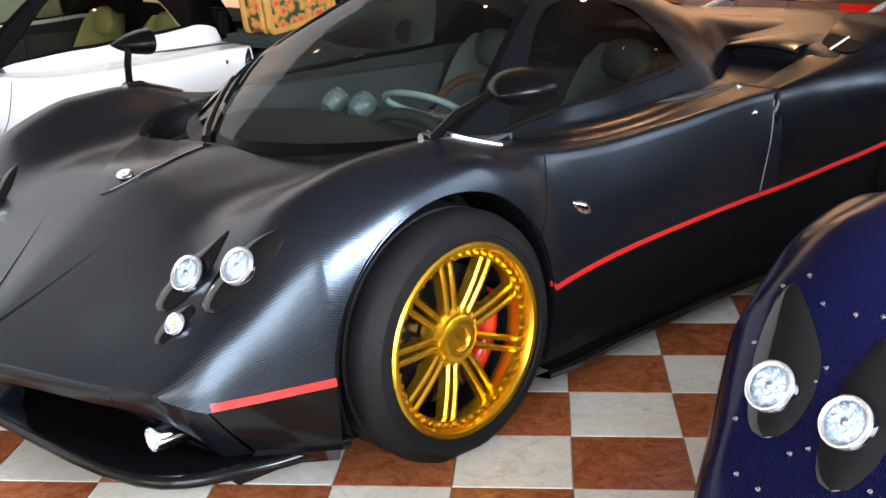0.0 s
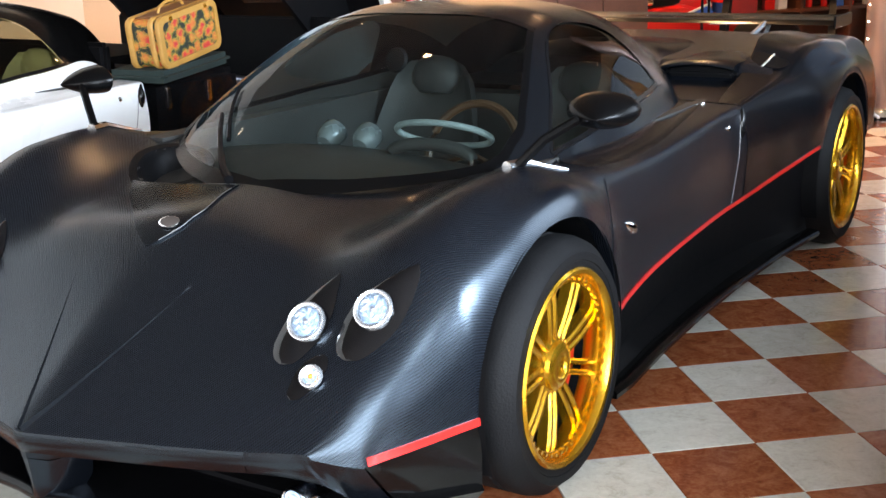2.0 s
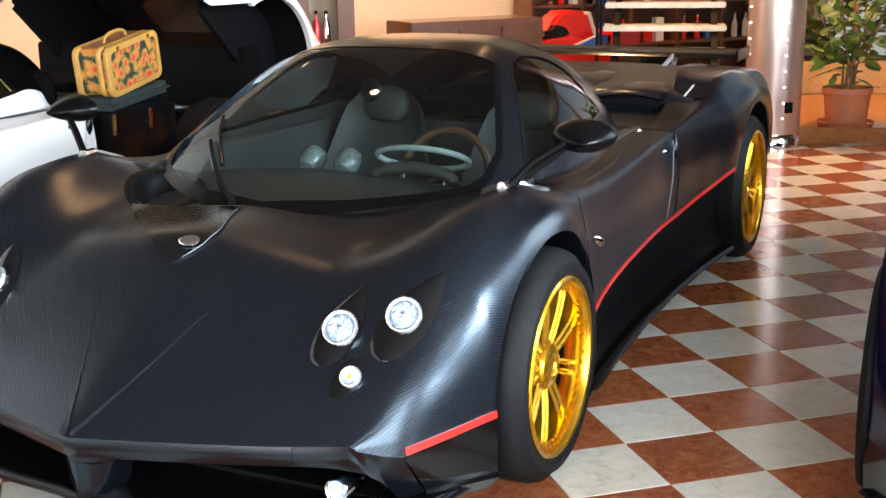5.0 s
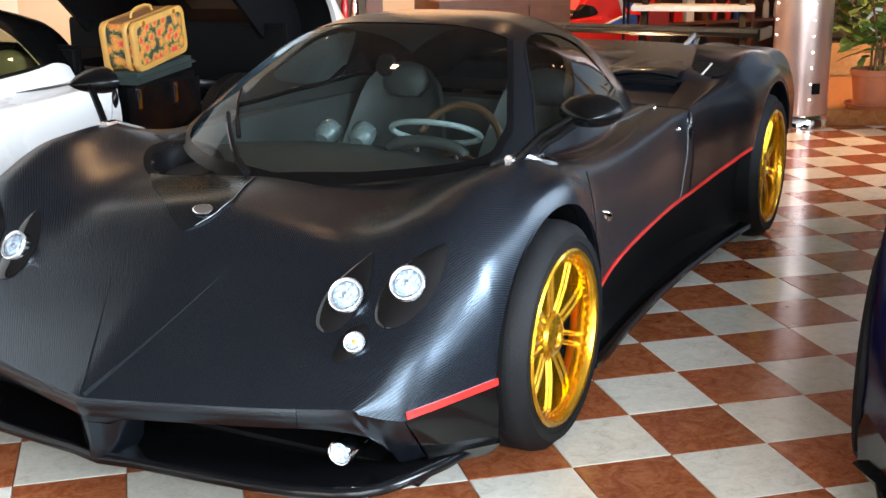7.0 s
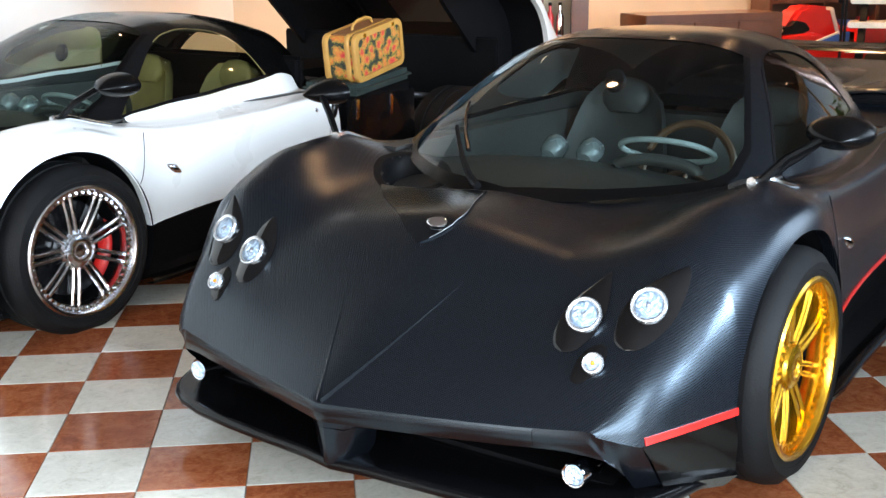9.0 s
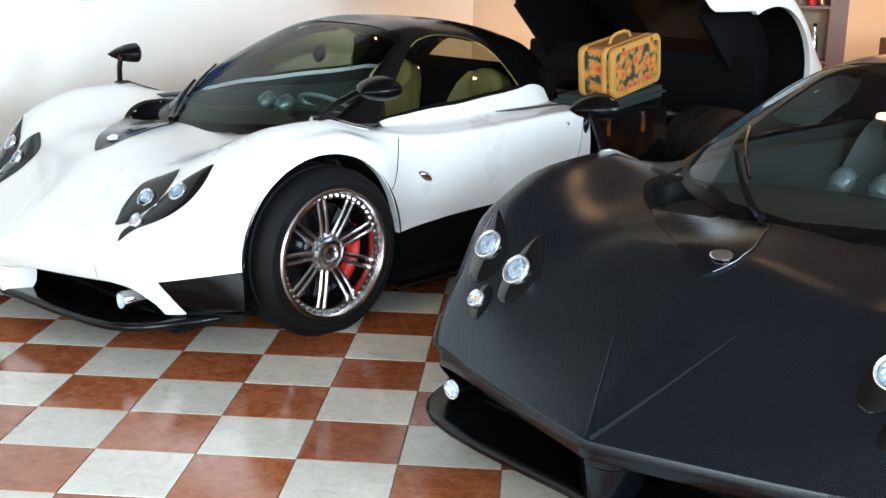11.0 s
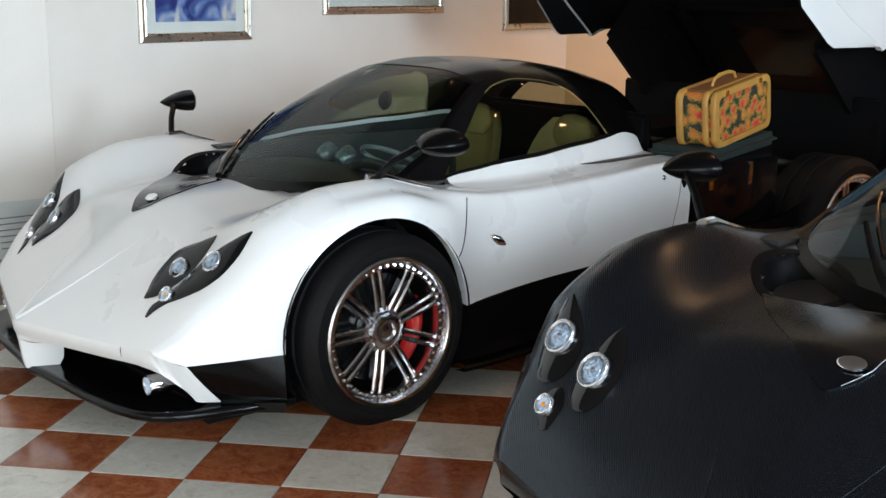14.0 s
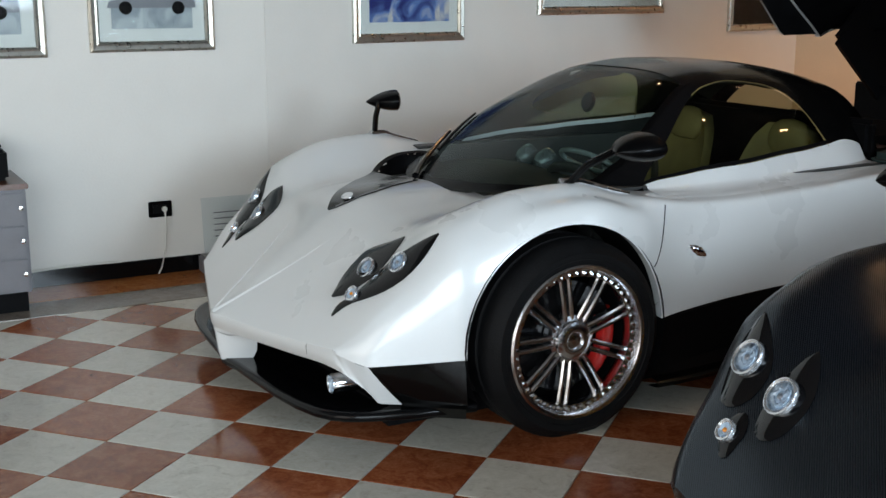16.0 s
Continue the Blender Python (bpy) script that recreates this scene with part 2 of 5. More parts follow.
def place(name, me, mat, parent=None, label="", m=None):
    """One object on a mesh that may be shared; the material sits on the object."""
    ob = new(name, me)
    ob.material_slots[0].link = "OBJECT"
    ob.material_slots[0].material = M[mat] if isinstance(mat, str) else mat
    if parent:
        ob.parent = parent
    if m is not None:
        ob.matrix_basis = m
    if label:
        tagged(ob, label)
    return ob


def part(name, bm, mat, parent=None, label="", m=None, smooth=True):
    return place(name, mesh_of(name, bm, smooth), mat, parent, label, m)


def thing(name, m, label, category, group="", kind=""):
    ob = new(name)
    ob.matrix_basis = m
    return tagged(ob, label, category, group, kind)


def box(bm, x0, x1, y0, y1, z0, z1, bevel=0.0):
    r = bmesh.ops.create_cube(bm, size=1.0)
    for v in r["verts"]:
        v.co = Vector((x0 + (v.co.x + 0.5) * (x1 - x0), y0 + (v.co.y + 0.5) * (y1 - y0), z0 + (v.co.z + 0.5) * (z1 - z0)))
    if bevel:
        es = list({e for v in r["verts"] for e in v.link_edges})
        bmesh.ops.bevel(bm, geom=es, offset=bevel, segments=2, affect="EDGES")
    return bm


def boxed(*a, bevel=0.0):
    return box(bmesh.new(), *a, bevel=bevel)


def lathe(profile, n=48, axis="z", caps=True):
    """Turns (radius, height) pairs round an axis."""
    bm = bmesh.new()
    rings = []
    for r, h in profile:
        ring = []
        for k in range(n):
            a = 2 * math.pi * k / n
            x, y = r * math.cos(a), r * math.sin(a)
            ring.append(bm.verts.new((x, y, h) if axis == "z" else (h, x, y)))
        rings.append(ring)
    for a, b in zip(rings, rings[1:]):
        for k in range(n):
            bm.faces.new((a[k], a[(k + 1) % n], b[(k + 1) % n], b[k]))
    for ring, r in ((rings[0], profile[0][0]), (rings[-1], profile[-1][0])):
        if caps and r > 1e-4:
            bm.faces.new(ring)
    return bm


def tube(points, radius, n=10, bm=None, taper=1.0):
    """A round rod along points."""
    bm = bm or bmesh.new()
    pts = [Vector(p) for p in points]
    rings = []
    for i, p in enumerate(pts):
        d = (pts[min(i + 1, len(pts) - 1)] - pts[max(i - 1, 0)]).normalized()
        a = d.orthogonal().normalized() if abs(d.z) > 0.95 else d.cross(Vector((0, 0, 1))).normalized()
        b = d.cross(a)
        r = radius * (1 + (taper - 1) * i / max(len(pts) - 1, 1))
        rings.append([bm.verts.new(p + r * (a * math.cos(2 * math.pi * k / n) + b * math.sin(2 * math.pi * k / n))) for k in range(n)])
    for a, b in zip(rings, rings[1:]):
        for k in range(n):
            bm.faces.new((a[k], a[(k + 1) % n], b[(k + 1) % n], b[k]))
    bm.faces.new(rings[0]), bm.faces.new(rings[-1])
    return bm


def grid(rows, bm=None, closed=False):
    """A sheet through rows of points."""
    bm = bm or bmesh.new()
    vs = [[bm.verts.new(p) for p in row] for row in rows]
    for a, b in zip(vs, vs[1:]):
        for k in range(len(a) - 1 + closed):
            q = (a[k], a[(k + 1) % len(a)], b[(k + 1) % len(a)], b[k])
            if len({tuple(round(c, 6) for c in v.co) for v in q}) > 2:
                bm.faces.new(q)
    return bm


def thicken(bm, t):
    bmesh.ops.remove_doubles(bm, verts=bm.verts, dist=1e-5)
    bmesh.ops.recalc_face_normals(bm, faces=bm.faces)
    bmesh.ops.solidify(bm, geom=list(bm.faces), thickness=t)
    return bm


def curve(*pairs):
    """A smooth curve with no overshoot through (x, y) pairs."""
    x, y = np.array([p[0] for p in pairs], float), np.array([p[1] for p in pairs], float)
    h, d = np.diff(x), np.diff(y) / np.diff(x)
    g = np.zeros(len(x))
    for i in range(1, len(x) - 1):
        if d[i - 1] * d[i] > 0:
            a, b = 2 * h[i] + h[i - 1], h[i] + 2 * h[i - 1]
            g[i] = (a + b) / (a / d[i - 1] + b / d[i])
    g[0], g[-1] = d[0], d[-1]

    def at(s):
        s = min(max(s, x[0]), x[-1])
        i = min(max(int(np.searchsorted(x, s) - 1), 0), len(h) - 1)
        t = (s - x[i]) / h[i]
        return float(y[i] * (1 + 2 * t) * (1 - t) ** 2 + h[i] * g[i] * t * (1 - t) ** 2 + y[i + 1] * t * t * (3 - 2 * t) + h[i] * g[i + 1] * t * t * (t - 1))
    return at

# ---------- the sports car: x to its left, y backward from the front axle, z up ----------
FRONT_AXLE, REAR_AXLE = (-0.005, 0.335), (2.70, 0.345)
SECTIONS = [  # station: (x, z) from the centre line over the wing's crest down to the lower edge
    (-0.94, (0, .308), (.30, .313), (.52, .320), (.675, .331), (.700, .330), (.708, .327), (.713, .321)),
    (-0.87, (0, .358), (.30, .362), (.52, .374), (.705, .384), (.757, .374), (.784, .342), (.797, .294)),
    (-0.80, (0, .408), (.30, .412), (.52, .428), (.725, .442), (.784, .424), (.811, .370), (.818, .296)),
    (-0.63, (0, .530), (.30, .528), (.55, .531), (.74, .546), (.822, .516), (.857, .430), (.865, .302)),
    (-0.50, (0, .622), (.30, .612), (.50, .606), (.73, .645), (.848, .598), (.890, .49), (.899, .307)),
    (-0.35, (0, .692), (.30, .668), (.48, .660), (.73, .735), (.862, .690), (.923, .575), (.938, .312)),
    (-0.15, (0, .712), (.30, .690), (.50, .690), (.73, .792), (.848, .772), (.940, .68), (.960, .31)),
    (0.05, (0, .720), (.32, .705), (.56, .725), (.75, .806), (.852, .785), (.943, .71), (.962, .31)),
    (0.25, (0, .735), (.40, .735), (.64, .750), (.76, .766), (.855, .742), (.922, .66), (.945, .34)),
    (0.43, (0, .740), (.45, .740), (.66, .745), (.79, .738), (.858, .722), (.892, .56), (.912, .357)),
    (0.73, (0, .745), (.50, .745), (.68, .742), (.79, .728), (.846, .707), (.876, .56), (.880, .374)),
    (1.05, (0, .750), (.50, .750), (.67, .748), (.78, .734), (.840, .718), (.864, .57), (.862, .384)),
    (1.42, (0, .755), (.50, .755), (.65, .757), (.765, .748), (.834, .742), (.852, .60), (.850, .392)),
    (1.62, (0, .760), (.45, .760), (.62, .762), (.755, .756), (.844, .750), (.868, .61), (.858, .400)),
    (1.80, (0, .768), (.40, .770), (.60, .772), (.735, .768), (.856, .760), (.882, .62), (.872, .415)),
    (1.975, (0, .785), (.38, .785), (.56, .786), (.71, .786), (.866, .776), (.902, .65), (.897, .438)),
    (2.02, (0, .848), (.38, .850), (.56, .852), (.69, .842), (.868, .780), (.908, .656), (.902, .442)),
    (2.30, (0, .865), (.34, .865), (.54, .868), (.74, .860), (.888, .808), (.950, .70), (.952, .482)),
    (2.70, (0, .888), (.30, .884), (.52, .876), (.76, .872), (.896, .835), (.960, .76), (.966, .47)),
    (3.10, (0, .872), (.30, .868), (.52, .862), (.78, .865), (.895, .825), (.950, .66), (.950, .43)),
    (3.42, (0, .840), (.30, .830), (.52, .820), (.75, .800), (.860, .750), (.905, .60), (.905, .40)),
]
SEC_X = [curve(*[(s[0], s[k][0]) for s in SECTIONS]) for k in range(1, 8)]
SEC_Z = [curve(*[(s[0], s[k][1]) for s in SECTIONS]) for k in range(1, 8)]


def arch_z(s):
    z = 0.0
    for (c, zc), r in ((FRONT_AXLE, 0.372), (REAR_AXLE, 0.40)):
        c = c - (0.03 if c < 1 else 0.02)
        if abs(s - c) < r:
            z = max(z, zc + math.sqrt(r * r - (s - c) ** 2))
    return z


def section(s, n=40):
    """Points of half a cross-section, ending at the lower edge or the wheel arch."""
    x, z = np.array([f(s) for f in SEC_X]), np.array([f(s) for f in SEC_Z])
    crisp = min(max((s - 0.34) / 0.14, 0), 1) * min(max((2.1 - s) / 0.3, 0), 1) * 0.75
    px = np.concatenate(([-x[1]], x, [2 * x[6] - x[5]]))
    pz = np.concatenate(([z[1]], z, [2 * z[6] - z[5]]))

    def at(u):
        i = min(int(u), 5)
        t = u - i
        w = crisp if 2 <= i <= 4 else 0.0
        q = [0.5 * (2 * a[1] + (a[2] - a[0]) * t + (2 * a[0] - 5 * a[1] + 4 * a[2] - a[3]) * t * t + (3 * a[1] - a[0] - 3 * a[2] + a[3]) * t ** 3) for a in (px[i:i + 4], pz[i:i + 4])]
        return (1 - w) * q[0] + w * (px[i + 1] + (px[i + 2] - px[i + 1]) * t), (1 - w) * q[1] + w * (pz[i + 1] + (pz[i + 2] - pz[i + 1]) * t)
    end, low = 6.0, arch_z(s)
    if low > z[6]:
        lo, hi = 3.0, 6.0
        for _ in range(22):
            end = (lo + hi) / 2
            lo, hi = (end, hi) if at(end)[1] > low else (lo, end)
    return [at(end * k / n) for k in range(n + 1)]


def skew(s, x):
    """The nose is swept: its outer parts lie further back."""
    return s + 0.26 * min(abs(x), 0.8) * min(max((-0.42 - s) / 0.52, 0), 1)


def stations(s0, s1):
    st = set(np.round(np.arange(s0, s1 + 1e-6, 0.035), 4)) | {s0, s1}
    for (c, zc), r in ((FRONT_AXLE, 0.372), (REAR_AXLE, 0.40)):
        c = c - (0.03 if c < 1 else 0.02)
        st = {s for s in st if abs(s - c) > r + 0.004 or s in (s0, s1)}
        st |= {round(c - r * math.cos(math.pi * k / 36), 4) for k in range(37)} | {round(c - r - 0.004, 4), round(c + r + 0.004, 4)}
    return sorted(s for s in st if s0 <= s <= s1)


ROOF_TOP = curve((-.12, .69), (.0, .748), (.2, .862), (.4, .968), (.6, 1.056), (.8, 1.122), (1.0, 1.148), (1.2, 1.144), (1.4, 1.12), (1.6, 1.082), (1.8, 1.03), (2.0, .975), (2.2, .93), (2.5, .89), (3.0, .87))
ROOF_LOW = curve((-.12, .695), (.1, .725), (.36, .745), (.6, .748), (1.0, .752), (1.4, .76), (1.66, .768), (2.0, .79), (2.2, .85), (2.5, .875), (3.0, .86))
ROOF_WIDE = curve((.36, .69), (.5, .725), (.65, .735), (.83, .73), (1.28, .675), (1.49, .64), (1.66, .575), (1.85, .475), (2.0, .415), (2.5, .33), (3.0, .28))
ROOF_BEND = curve((-.1, 2.4), (.2, 2.6), (.5, 3.2), (.8, 3.7), (1.3, 3.6), (1.7, 3.0), (3.0, 2.8))


def roof_width(s):
    return math.sqrt(max(s + 0.10, 0) / 0.966) if s < 0.36 else ROOF_WIDE(s)


def roof_z(s, x):
    r = min(abs(x) / max(roof_width(s), 1e-3), 1.0)
    return ROOF_LOW(s) + (ROOF_TOP(s) - ROOF_LOW(s)) * (1 - r ** ROOF_BEND(s))


SCREEN_EDGE = curve((-.046, .01), (-.038, .06), (.009, .245), (.05, .33), (.101, .41), (.191, .515), (.256, .567), (.305, .586), (.379, .586), (.486, .547), (.601, .497), (.707, .449), (.824, .397))
PILLAR_EDGE = curve((.42, .685), (.47, .655), (.6, .59), (.68, .542), (.76, .495), (.87, .449), (1.0, .432), (1.13, .44), (1.24, .472), (1.30, .528), (1.335, .578), (1.36, .612))
WINDOW_LOW = curve((.42, .688), (.617, .700), (.828, .696), (1.138, .655), (1.36, .614), (1.47, .586), (1.57, .566))
HOLLOW = (-.43, .045, .185, .105)


def in_hollow(x, y, grow=1.0):
    """The round well beside the wiper's foot."""
    u, v = x - HOLLOW[0], y - HOLLOW[1]
    c, d = math.cos(radians(-46)), math.sin(radians(-46))
    return ((c * u + d * v) / (HOLLOW[2] * grow)) ** 2 + ((c * v - d * u) / (HOLLOW[3] * grow)) ** 2 < 1


def hollow_ring(k):
    out = []
    for i in range(36):
        a = 2 * math.pi * i / 36
        u, v = HOLLOW[2] * k * math.cos(a), HOLLOW[3] * k * math.sin(a)
        c, d = math.cos(radians(-46)), math.sin(radians(-46))
        out.append((HOLLOW[0] + c * u - d * v, HOLLOW[1] + d * u + c * v))
    return out


def body_mesh(s0, s1, cockpit=True):
    """The skin, with a flat map along its lengths for the weave."""
    bm = bmesh.new()
    uv = bm.loops.layers.uv.new("weave")
    for side in (1, -1):
        rows = []
        for s in stations(s0, s1):
            pts = section(s)
            rows.append([(side * x, skew(s, x), z) for x, z in pts] + [(side * (pts[-1][0] - 0.035), skew(s, pts[-1][0]), pts[-1][1] + 0.004)])
        vs = [[bm.verts.new(p) for p in row] for row in rows]
        run = np.array([np.concatenate(([0], np.cumsum(np.linalg.norm(np.diff(np.array(r)[:, [0, 2]], axis=0), axis=1)))) for r in rows])
        for i, (a, b) in enumerate(zip(vs, vs[1:])):
            for k in range(len(a) - 1):
                c = (a[k].co + a[k + 1].co + b[k].co + b[k + 1].co) / 4
                if cockpit and (-0.02 < c.y < 1.72 and abs(c.x) < roof_width(c.y) - 0.035 or in_hollow(c.x, c.y, 1.04)):
                    continue
                f = bm.faces.new((a[k], a[k + 1], b[k + 1], b[k]))
                for lp, (q, w) in zip(f.loops, ((i, k), (i, k + 1), (i + 1, k + 1), (i + 1, k))):
                    lp[uv].uv = (run[q][w], rows[q][w][1])
    bmesh.ops.delete(bm, geom=[v for v in bm.verts if not v.link_faces], context="VERTS")
    bmesh.ops.remove_doubles(bm, verts=bm.verts, dist=1e-4)
    return bm


def roof_patch(s0, s1, lo, hi, ns, nx, lift=0.0, both=True):
    """A piece of the cabin's skin between two lines."""
    bm = bmesh.new()
    for side in ((1, -1) if both else (1,)):
        rows = []
        for i in range(ns + 1):
            s = s0 + (s1 - s0) * i / ns
            a, b = lo(s), hi(s)
            rows.append([(side * (a + (b - a) * k / nx), s, roof_z(s, a + (b - a) * k / nx) + lift) for k in range(nx + 1)])
        grid(rows, bm)
    bmesh.ops.remove_doubles(bm, verts=bm.verts, dist=1e-5)
    return bm


def door_top_bm(s1):
    """The upper door, running out into the shoulder in a hollow curve."""
    rows = []
    for s in np.linspace(.43, s1, 44):
        a, b = WINDOW_LOW(s) + .005, roof_width(s) + .002
        row = [(x, s, roof_z(s, x) + .002) for x in np.linspace(a, b, 6)]
        low = body_z(b + .05, s)
        rows.append(row + [(b + .012, s, row[-1][2] * .66 + low * .34), (b + .028, s, row[-1][2] * .30 + low * .70), (b + .05, s, low + .002), (b + .075, s, body_z(b + .075, s) + .0005), (b + .085, s, body_z(b + .085, s) - .004)])
    return grid(rows)


def body_z(x, y):
    """Height of the bodywork's top at a place."""
    s = y
    for _ in range(12):
        s -= skew(s, x) - y
    pts = section(s, 80)
    for (xa, za), (xb, zb) in zip(pts, pts[1:]):
        if xa <= abs(x) <= xb:
            return za + (zb - za) * (abs(x) - xa) / max(xb - xa, 1e-6)
    return pts[-1][1]


def drape(outline, lift, n=16):
    """A plate that follows the bodywork: rows across an outline given as (y, x0, x1)."""
    rows = []
    for y, x0, x1 in outline:
        rows.append([(x0 + (x1 - x0) * k / n, y, body_z(x0 + (x1 - x0) * k / n, y) + lift) for k in range(n + 1)])
    return grid(rows)


def dome(outline, lift, high, n=12):
    """As drape(), but bulging towards the middle, and smooth along its outline."""
    lo, hi = curve(*[(o[0], o[1]) for o in outline]), curve(*[(o[0], o[2]) for o in outline])
    y0, y1 = outline[0][0], outline[-1][0]
    outline = [(y, lo(y), hi(y)) for y in (y0 + (y1 - y0) * .5 * (1 - math.cos(math.pi * k / 18)) for k in range(19))]
    rows = []
    for y, x0, x1 in outline:
        wide = min((x1 - x0) / .1, 1)
        rows.append([(x0 + (x1 - x0) * k / n, y, body_z(x0 + (x1 - x0) * k / n, y) + lift + high * wide * (1 - (2 * k / n - 1) ** 2)) for k in range(n + 1)])
    return grid(rows)


def side_point(s, up):
    """A place on the flank, measured up from the lower edge along the height."""
    pts = section(s, 80)
    z = pts[-1][1] + up
    for (xa, za), (xb, zb) in reversed(list(zip(pts, pts[1:]))):
        if zb <= z <= za:
            x = xa + (xb - xa) * (za - z) / max(za - zb, 1e-6)
            return x, z
    return pts[-1][0], z


def ribbon(s0, s1, up0, up1, lift, ns=60):
    rows = []
    for i in range(ns + 1):
        s = s0 + (s1 - s0) * i / ns
        row = []
        for k in range(4):
            x, z = side_point(s, up0 + (up1 - up0) * k / 3)
            row.append((x + lift, skew(s, x), z))
        rows.append(row)
    return thicken(grid(rows), 0.004)


MESH = {}


def shared(key, make):
    if key not in MESH:
        MESH[key] = mesh_of(key, make())
    return MESH[key]


def flip(bm):
    for v in bm.verts:
        v.co.x = -v.co.x
    bmesh.ops.reverse_faces(bm, faces=bm.faces)
    return bm


def both_sides(make, side):
    return make() if side > 0 else flip(make())


# wheel, its face to +x
def tyre_bm(radius, rim, width, axle):
    """Stands pressed flat on the floor."""
    w = width / 2
    bm = lathe([(rim - .012, -w + .02), (rim + .012, -w), (rim + .05, -w - .006), (radius - .03, -w + .004), (radius - .008, -w + .022), (radius, -w + .05),
                  (radius, -.05), (radius - .008, -.046), (radius - .008, -.036), (radius, -.032), (radius, .032), (radius - .008, .036), (radius - .008, .046), (radius, .05),
                  (radius, w - .05), (radius - .008, w - .022), (radius - .03, w - .004), (rim + .05, w + .006), (rim + .03, w + .004), (rim + .028, w + .001), (rim + .012, w), (rim - .012, w - .02)], 72, "x", False)
    for v in bm.verts:
        v.co.z = max(v.co.z, -axle)
    return bm


def rim_bm(rim, width):
    w = width / 2
    return lathe([(rim - .02, w - .07), (rim - .015, w - .06), (rim - .002, w - .03), (rim + .01, w - .006), (rim + .012, w + .002), (rim + .006, w + .008), (rim - .004, w + .005),
                  (rim - .010, w - .004), (rim - .012, w - .018), (rim - .03, w - .022), (rim - .033, w - .045), (rim - .026, w - .07), (rim - .02, w - .07)], 72, "x", False)


def spoke_bm(rim, width):
    """One pair of bars from hub to rim."""
    bm = bmesh.new()
    w = width / 2
    for o in (-1, 1):
        rows = []
        for i in range(9):
            t = i / 8
            r = .062 + (rim - .026 - .062) * t
            c = o * (.0125 + .003 * t)
            h = w - .048 + .010 * t + .004 * math.sin(math.pi * t)
            hw = .0085
            rows.append([(h, c - hw, r), (h + .006, c - hw * .4, r), (h + .006, c + hw * .4, r), (h, c + hw, r), (h - .03, c + hw * .8, r), (h - .03, c - hw * .8, r)])
        grid(rows, bm, closed=True)
    return bm


def hub_bm(width):
    w = width / 2
    return lathe([(.084, w - .09), (.084, w - .06), (.080, w - .046), (.066, w - .040), (.062, w - .030), (.050, w - .024), (.034, w - .021), (.03, w - .023), (.026, w - .031), (.012, w - .031), (.0, w - .029)], 40, "x")


def stud_ring(rim, width, n=48):
    bm = bmesh.new()
    w = width / 2
    for k in range(n):
        a = 2 * math.pi * k / n
        c = Vector((w - .017, math.cos(a) * (rim - .021), math.sin(a) * (rim - .021)))
        bmesh.ops.create_cone(bm, cap_ends=True, segments=6, radius1=.0068, radius2=.0058, depth=.014, matrix=Matrix.Translation(c) @ Matrix.Rotation(radians(90), 4, "Y"))
    return bm


def wheel(car, x, y, radius, rim, width, mat, side, nut, axle):
    key = f"{radius}{rim}{width}"
    root = place("wheel", shared("tyre" + key, lambda: tyre_bm(radius, rim, width, axle)), "rubber", car, "black low-profile tyre on a nine-spoke alloy rim")
    root.matrix_basis = pose(side * x, y, axle, 0, 0, 0 if side > 0 else 180)
    place("rim", shared("rim" + key, lambda: rim_bm(rim, width)), mat, root)
    for k in range(9):
        place("spoke", shared("spoke" + key, lambda: spoke_bm(rim, width)), mat, root, m=pose(0, 0, 0, 40 * k + 10))
    place("hub", shared("hub" + key, lambda: hub_bm(width)), mat, root)
    tagged(place("rim_bolts", shared("bolts" + key, lambda: stud_ring(rim, width)), nut or mat, root), kind="stuff")
    place("brake_disc", shared("disc" + key, lambda: lathe([(.05, .0), (.185, .0), (.19, .004), (.19, .024), (.185, .028), (.05, .028), (.05, 0)], 56, "x", False)), "black_gloss", root)
    place("wheel_barrel", shared("barrel" + key, lambda: lathe([(rim - .021, width / 2 - .068), (rim - .021, -width / 2 + .03), (.05, -width / 2 + .03), (.05, -width / 2 + .02), (rim - .02, -width / 2 + .02)], 48, "x", False)), "black_matte", root)
    cal = bmesh.new()
    rows = []
    for i in range(13):
        a = radians(-38 + 76 * i / 12)
        rows.append([(dx, r * math.sin(a), r * math.cos(a)) for dx, r in ((.035, .135), (.05, .148), (.052, .172), (.04, .195), (-.01, .20), (-.012, .13))])
    grid(rows, cal, closed=True)
    place("brake_caliper", shared("caliper" + key, lambda: cal), "red", root, "red brake caliper", pose(0, 0, 0, -104 * side))
    return root


def mirror_shell():
    """A drop with its point forward and the glass side cut flat behind."""
    bm = bmesh.new()
    rows = []
    for i in range(15):
        t = i / 14
        r = max(math.sin(math.pi / 2 * t ** .9) ** .9, .03)
        rows.append([(.096 * r * math.cos(a), -.075 + .140 * t, .047 * r * math.sin(a) + .006 * t) for a in np.linspace(0, 2 * math.pi, 24, endpoint=False)])
    rows.append([(p[0] * .88, p[1] + .007, (p[2] - .006) * .88 + .006) for p in rows[-1]])
    grid(rows, bm, closed=True)
    bm.verts.ensure_lookup_table()
    bm.faces.new([v for v in bm.verts][-24:])
    bm.verts.ensure_lookup_table()
    bm.faces.new([v for v in bm.verts][:24])
    return bm


def lamp_unit(r=.043):
    """Bright bezel ring round a dark groove."""
    return lathe([(r + .003, -.006), (r + .0035, -.001), (r + .002, .005), (r - .001, .006), (r - .006, .003), (r - .008, -.004), (r - .008, -.012)], 36, "z", False)


def lamp_bowl(r):
    """Faceted bowl, shallow, with a stepped middle."""
    return lathe([(r - .0065, .003), (r - .009, .001), (r * .60, -.001), (r * .57, .002), (r * .40, .001), (r * .36, -.001), (r * .2, -.0005), (0, .000)], 20, "z", False)


